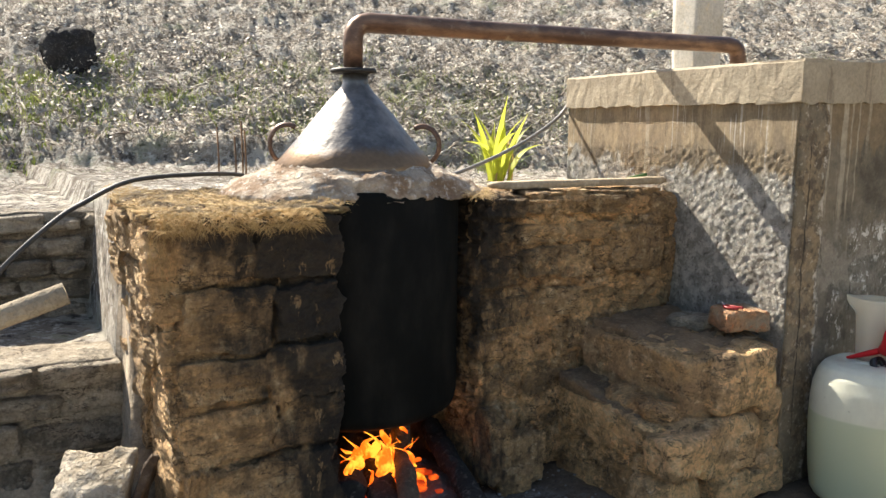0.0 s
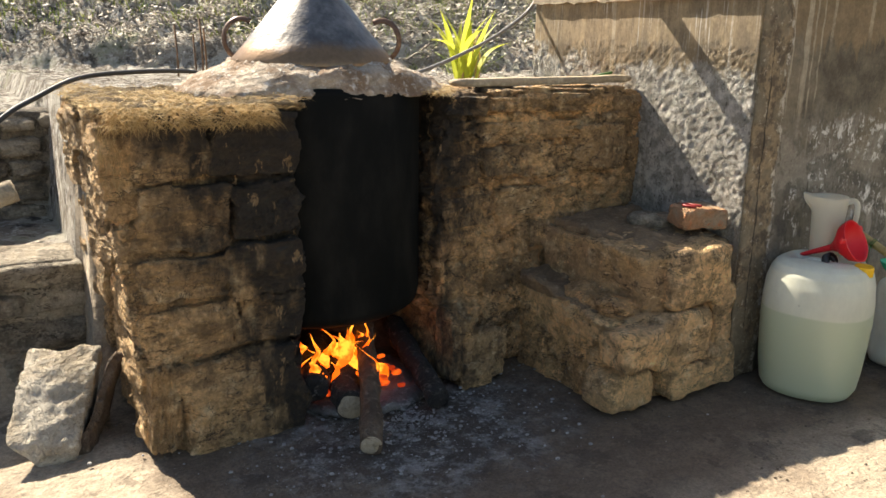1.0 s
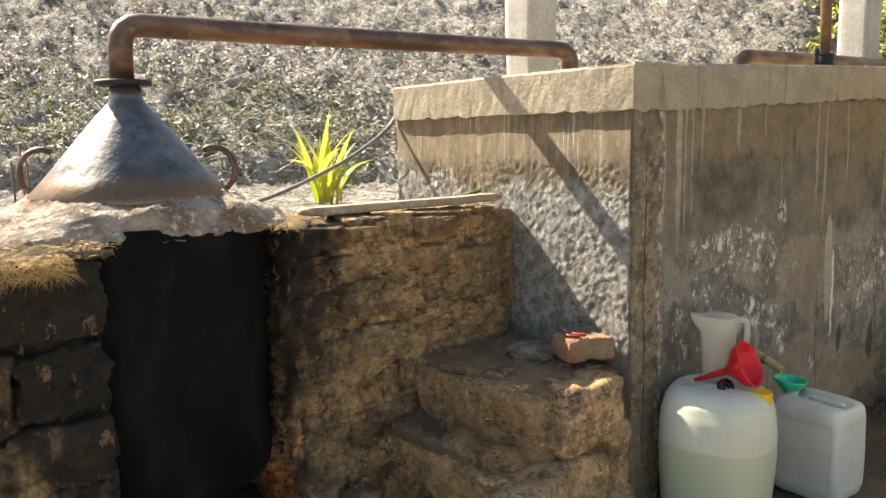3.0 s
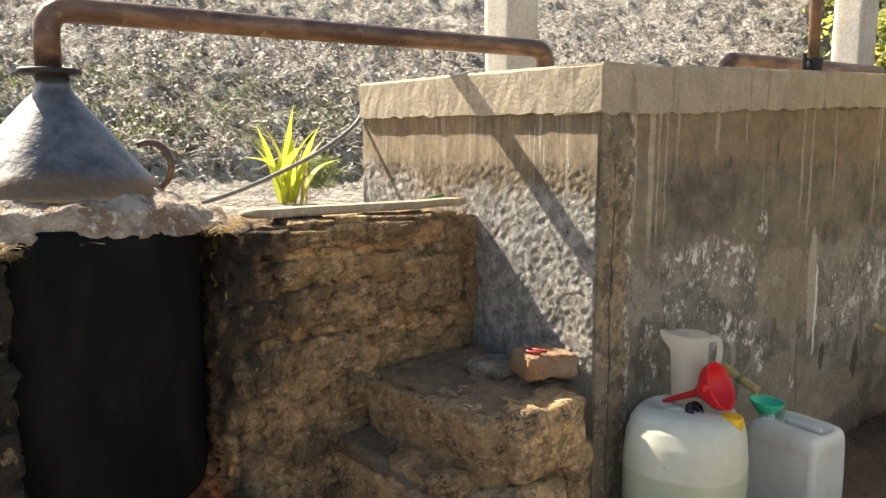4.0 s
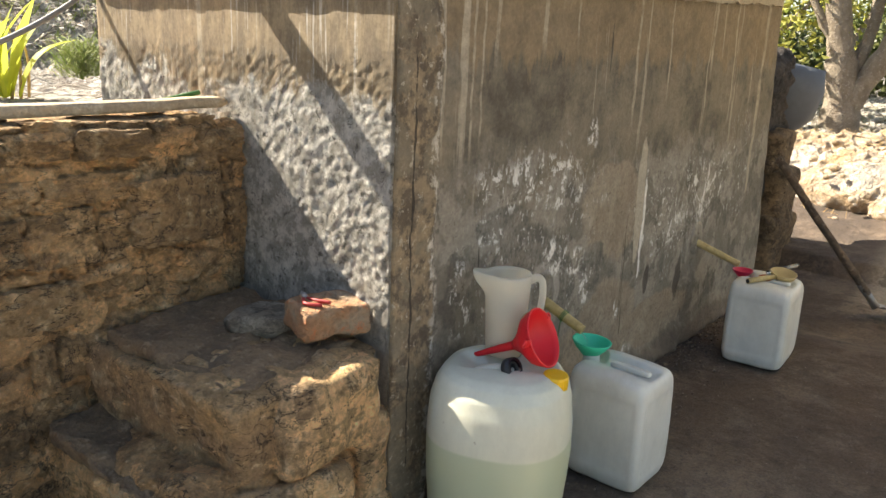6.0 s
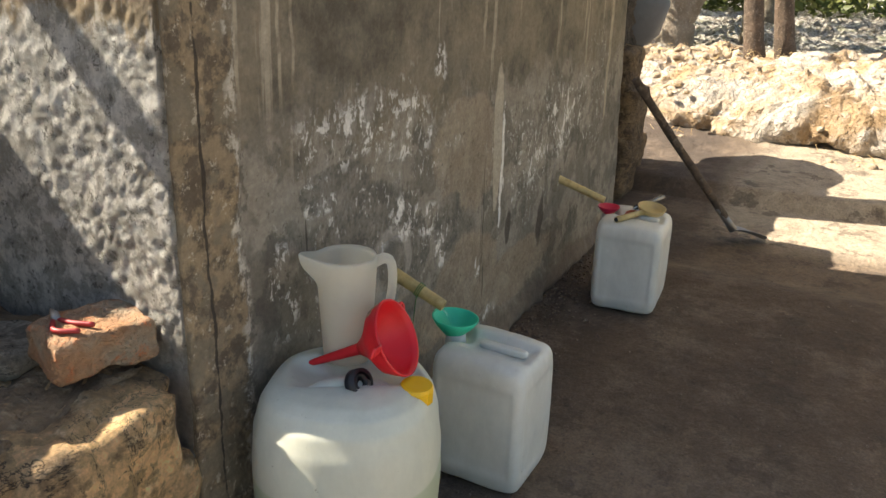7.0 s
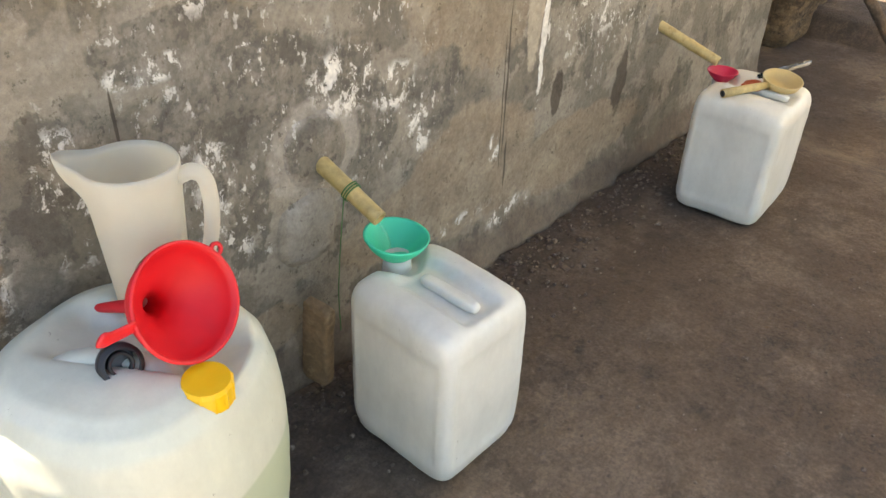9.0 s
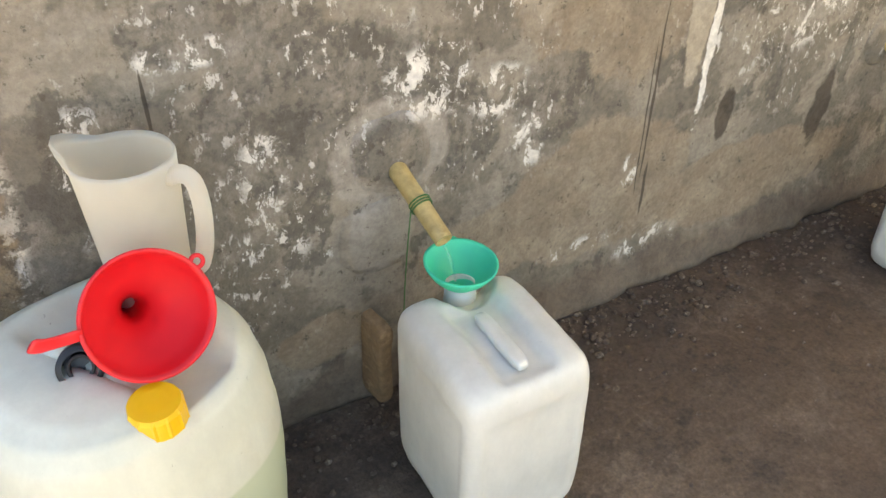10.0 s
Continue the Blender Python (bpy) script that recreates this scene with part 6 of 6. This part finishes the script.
for _ in range(200):
    x, y = bank_rng.uniform(9.6, 12.6), bank_rng.uniform(-2.5, 4.2)
    s = bank_rng.uniform(0.015, 0.06)
    zz = max(ground_height(x, y), 0.2 + 0.5 * (1 - (abs(x - 12.3) / 2.3) ** 2.3) ** 0.43 * 0.98 if abs(x - 12.3) < 2.3 else 0)
    clods.append(block((s * 2, s * 1.7, s * 1.3), (3, 3, 3), 3, s * 0.3, 6, bank_rng.randint(1, 99), (x, y, zz)))
    for _ in range(9):
        px, py = x + bank_rng.gauss(0, 0.15), y + bank_rng.gauss(0, 0.15)
        stalks.append(((px, py, zz + bank_rng.uniform(-0.02, 0.06)), (bank_rng.uniform(-1, 1), bank_rng.uniform(-1, 1), bank_rng.uniform(-0.1, 0.6))))
single("clods", joined(*clods), earth("clod_earth", (0.40, 0.32, 0.23), (0.30, 0.22, 0.14), (0.5, 0.43, 0.33), 3, 30, stones=False), "earth clods and stones strewn on the bank", "rubble", kind="stuff")
single("bank_straw", sprigs(bank_rng, stalks, 0.12, 0.003, 0.2), M_STRAW, "dry orange straw strewn on the bank", "straw", kind="stuff")


# ---------------------------------------------------------------- trees and distance
def tree(x, y, height, label, seed, lean=(0, 0), crown=True, thick=0.16, leaf=M_CROWN, leaves=60, limbs=7):
    r = random.Random(seed)
    z0 = ground_height(x, y) - 0.1
    th = thing("tree", x, y, z0, label, "tree")
    trunk, rad = [], []
    for i in range(9):
        t = i / 8
        trunk.append(Vector((x + lean[0] * t + 0.12 * r.uniform(-1, 1) * t, y + lean[1] * t + 0.12 * r.uniform(-1, 1) * t, z0 + height * 0.62 * t)))
        rad.append(thick * (1 - 0.55 * t) * (1.25 if i == 0 else 1))
    part("trunk", roughen(tube(trunk, rad, 14), 0.012, 7, seed), M_TRUNK, th)
    tips = []
    for k in range(limbs):
        i = r.randint(2, 8)
        a = k * 2.4 + r.uniform(-0.5, 0.5)
        ln = height * r.uniform(0.28, 0.5)
        d = Vector((math.cos(a) * 0.75, math.sin(a) * 0.75, r.uniform(0.5, 1.1))).normalized()
        pts = [trunk[i] + d * ln * s + Vector((0, 0, 0.1 * ln * s * s)) + 0.07 * noise.noise_vector(Vector((s * 3, k, seed))) for s in (0, 0.25, 0.5, 0.75, 1.0)]
        part("limb", tube(pts, [rad[i] * 0.6 * (1 - 0.75 * s) + 0.006 for s in (0, 0.25, 0.5, 0.75, 1.0)], 9), M_TRUNK, th)
        tips += pts[2:]
    if crown:
        centres = [p + Vector((r.gauss(0, 0.35), r.gauss(0, 0.35), r.gauss(0, 0.3))) for p in tips for _ in range(4)]
        part("crown", leaf_cloud(r, centres, leaves, 0.26, 0.15), leaf, th)
    return th


def forked_tree():
    th = thing("tree", 14.0, 3.47, 0.3, "forked grey-barked tree with thin sunlit leaves", "tree")
    r = random.Random(3)
    limbs = (("trunk", ((14.0, 3.47, 0.3), (14.0, 3.52, 1.0), (13.98, 3.62, 1.7), (13.95, 3.78, 2.5), (13.9, 3.92, 3.3), (13.9, 4.0, 4.4)), (0.27, 0.22, 0.17, 0.15, 0.14, 0.11)),
             ("limb", ((14.0, 3.45, 0.9), (14.05, 3.3, 1.25), (14.1, 3.08, 1.7), (14.1, 2.95, 2.3), (14.1, 2.95, 3.1), (14.1, 3.15, 4.2)), (0.17, 0.15, 0.12, 0.11, 0.09, 0.07)),
             ("limb", ((14.1, 3.08, 1.7), (14.15, 2.85, 2.2), (14.2, 2.75, 2.8), (14.2, 2.55, 3.5), (14.2, 2.3, 4.3)), (0.10, 0.085, 0.075, 0.06, 0.05)),
             ("limb", ((14.0, 3.50, 1.2), (14.2, 3.34, 1.9), (14.3, 3.30, 2.6), (14.3, 3.38, 3.4), (14.3, 3.3, 4.3)), (0.10, 0.085, 0.075, 0.06, 0.05)),
             ("limb", ((13.98, 3.62, 1.7), (13.9, 3.95, 2.2), (13.9, 4.3, 2.9), (13.9, 4.5, 3.5)), (0.07, 0.055, 0.045, 0.03)))
    tips = []
    for name, pts, rad in limbs:
        path = curve_through(pts, 5)
        n = len(path) - 1
        wide = [rad[min(len(rad) - 2, int(i / n * (len(rad) - 1)))] for i in range(n)] + [rad[-1]]
        part(name, roughen(tube(path, wide, 16), 0.018, 5, len(tips)), M_TRUNK, th)
        tips += path[2 * n // 3::3]
    centres = [p + Vector((r.gauss(0, 0.5), r.gauss(0, 0.6), r.gauss(0, 0.4))) for p in tips for _ in range(3)]
    part("crown", leaf_cloud(r, centres, 12, 0.28, 0.13), M_CROWN, th)


forked_tree()
tree(15.4, 2.6, 4.8, "leaning grey tree with yellow-green leaves", 5, (0.5, 0.2), True, 0.15, leaves=16)
tree(14.6, 4.8, 4.0, "slim tree with bright yellow-green leaves", 6, (0.2, 0.3), True, 0.11, leaves=16)
tree(17.0, 6.2, 4.6, "bushy yellow-green tree behind the tank", 7, (0.0, 0.2), True, 0.12, leaves=17, limbs=9)
tree(18.5, 4.6, 5.5, "bushy sunlit tree beyond the yard", 8, (0.0, 0.2), True, 0.14, leaves=17, limbs=9)
tree(19.5, 8.5, 4.6, "sunlit green tree below the hill", 9, (0.0, 0.2), True, 0.13, leaves=17, limbs=9)
tree(22.0, 3.0, 6.5, "tall leafy tree in the distance", 10, (0.0, 0.2), True, 0.18, leaves=36, limbs=10)
tree(24.0, 10.0, 5.0, "leafy tree on the hill shoulder", 11, (0.0, 0.2), True, 0.15, M_FARLEAF, leaves=36, limbs=10)
for base, top in (((12.6, 2.19, 0.35), (12.45, 2.68, 3.3)), ((12.9, 1.85, 0.35), (12.7, 2.45, 3.3))):
    a, b = Vector(base), Vector(top)
    pts = [a.lerp(b, k / 6) + 0.05 * noise.noise_vector(Vector((k * 0.6, base[0], 2))) for k in range(7)]
    single("wood_post", roughen(tube(pts, [0.15, 0.12, 0.11, 0.10, 0.10, 0.095, 0.09], 14), 0.012, 7), M_BARK, "rough leaning tree trunk standing in the sun", "post", "wooden posts")
bush_rng = random.Random(21)
centres = []
for _ in range(130):
    a = radians(bush_rng.uniform(-6, 62))
    d = bush_rng.uniform(26, 34)
    x, y = 1.1 + d * math.cos(a), 0.8 + d * math.sin(a)
    centres += [(x, y, ground_height(x, y) + bush_rng.uniform(0.1, 2.2)) for _ in range(3)]
single("far_bushes", leaf_cloud(bush_rng, centres, 60, 0.6, 0.3), M_FARLEAF, "mixed green bushes along the far hill edge", "bushes", kind="stuff")
far_house = thing("far_house", 29.4, 15.4, 5.2, "low white house on the hill shoulder", "house")
part("wall", block((2.4, 2.6, 1.6), (4, 4, 4), 40, 0, 1, 1, (29.4, 15.4, 6.0)), M_WHITEWALL, far_house, smooth=False)
part("roof", block((2.8, 3.0, 0.15), (4, 4, 2), 40, 0, 1, 1, (29.4, 15.4, 6.87)), M_SHEET, far_house, smooth=False)


# ---------------------------------------------------------------- what moves
def motions():
    for fl, x, y, z, k in FLAMES:
        r = random.Random(50 + k)
        rows, turn = [], 0.0
        for i in range(84):
            t = min(10.0, i * 0.12)
            turn += r.uniform(-35, 35)
            lift = 0.016 * math.sin(t * (9 + k) + k) + r.uniform(-0.012, 0.012)
            rows.append((t, pose(x + r.uniform(-0.012, 0.012), y + r.uniform(-0.01, 0.01), z + lift, r.uniform(-9, 9), r.uniform(-14, 14), turn)))
        walk(fl, rows + ([] if rows[-1][0] >= 10.0 else [(10.0, rows[-1][1])]))
    rows = []
    for i in range(51):
        t = i * 0.2
        rows.append((t, pose(0.0012 * math.sin(t * 11), 0.001 * math.sin(t * 13 + 1), 0, 0, 0, 0)))
    walk(stream, rows)


motions()
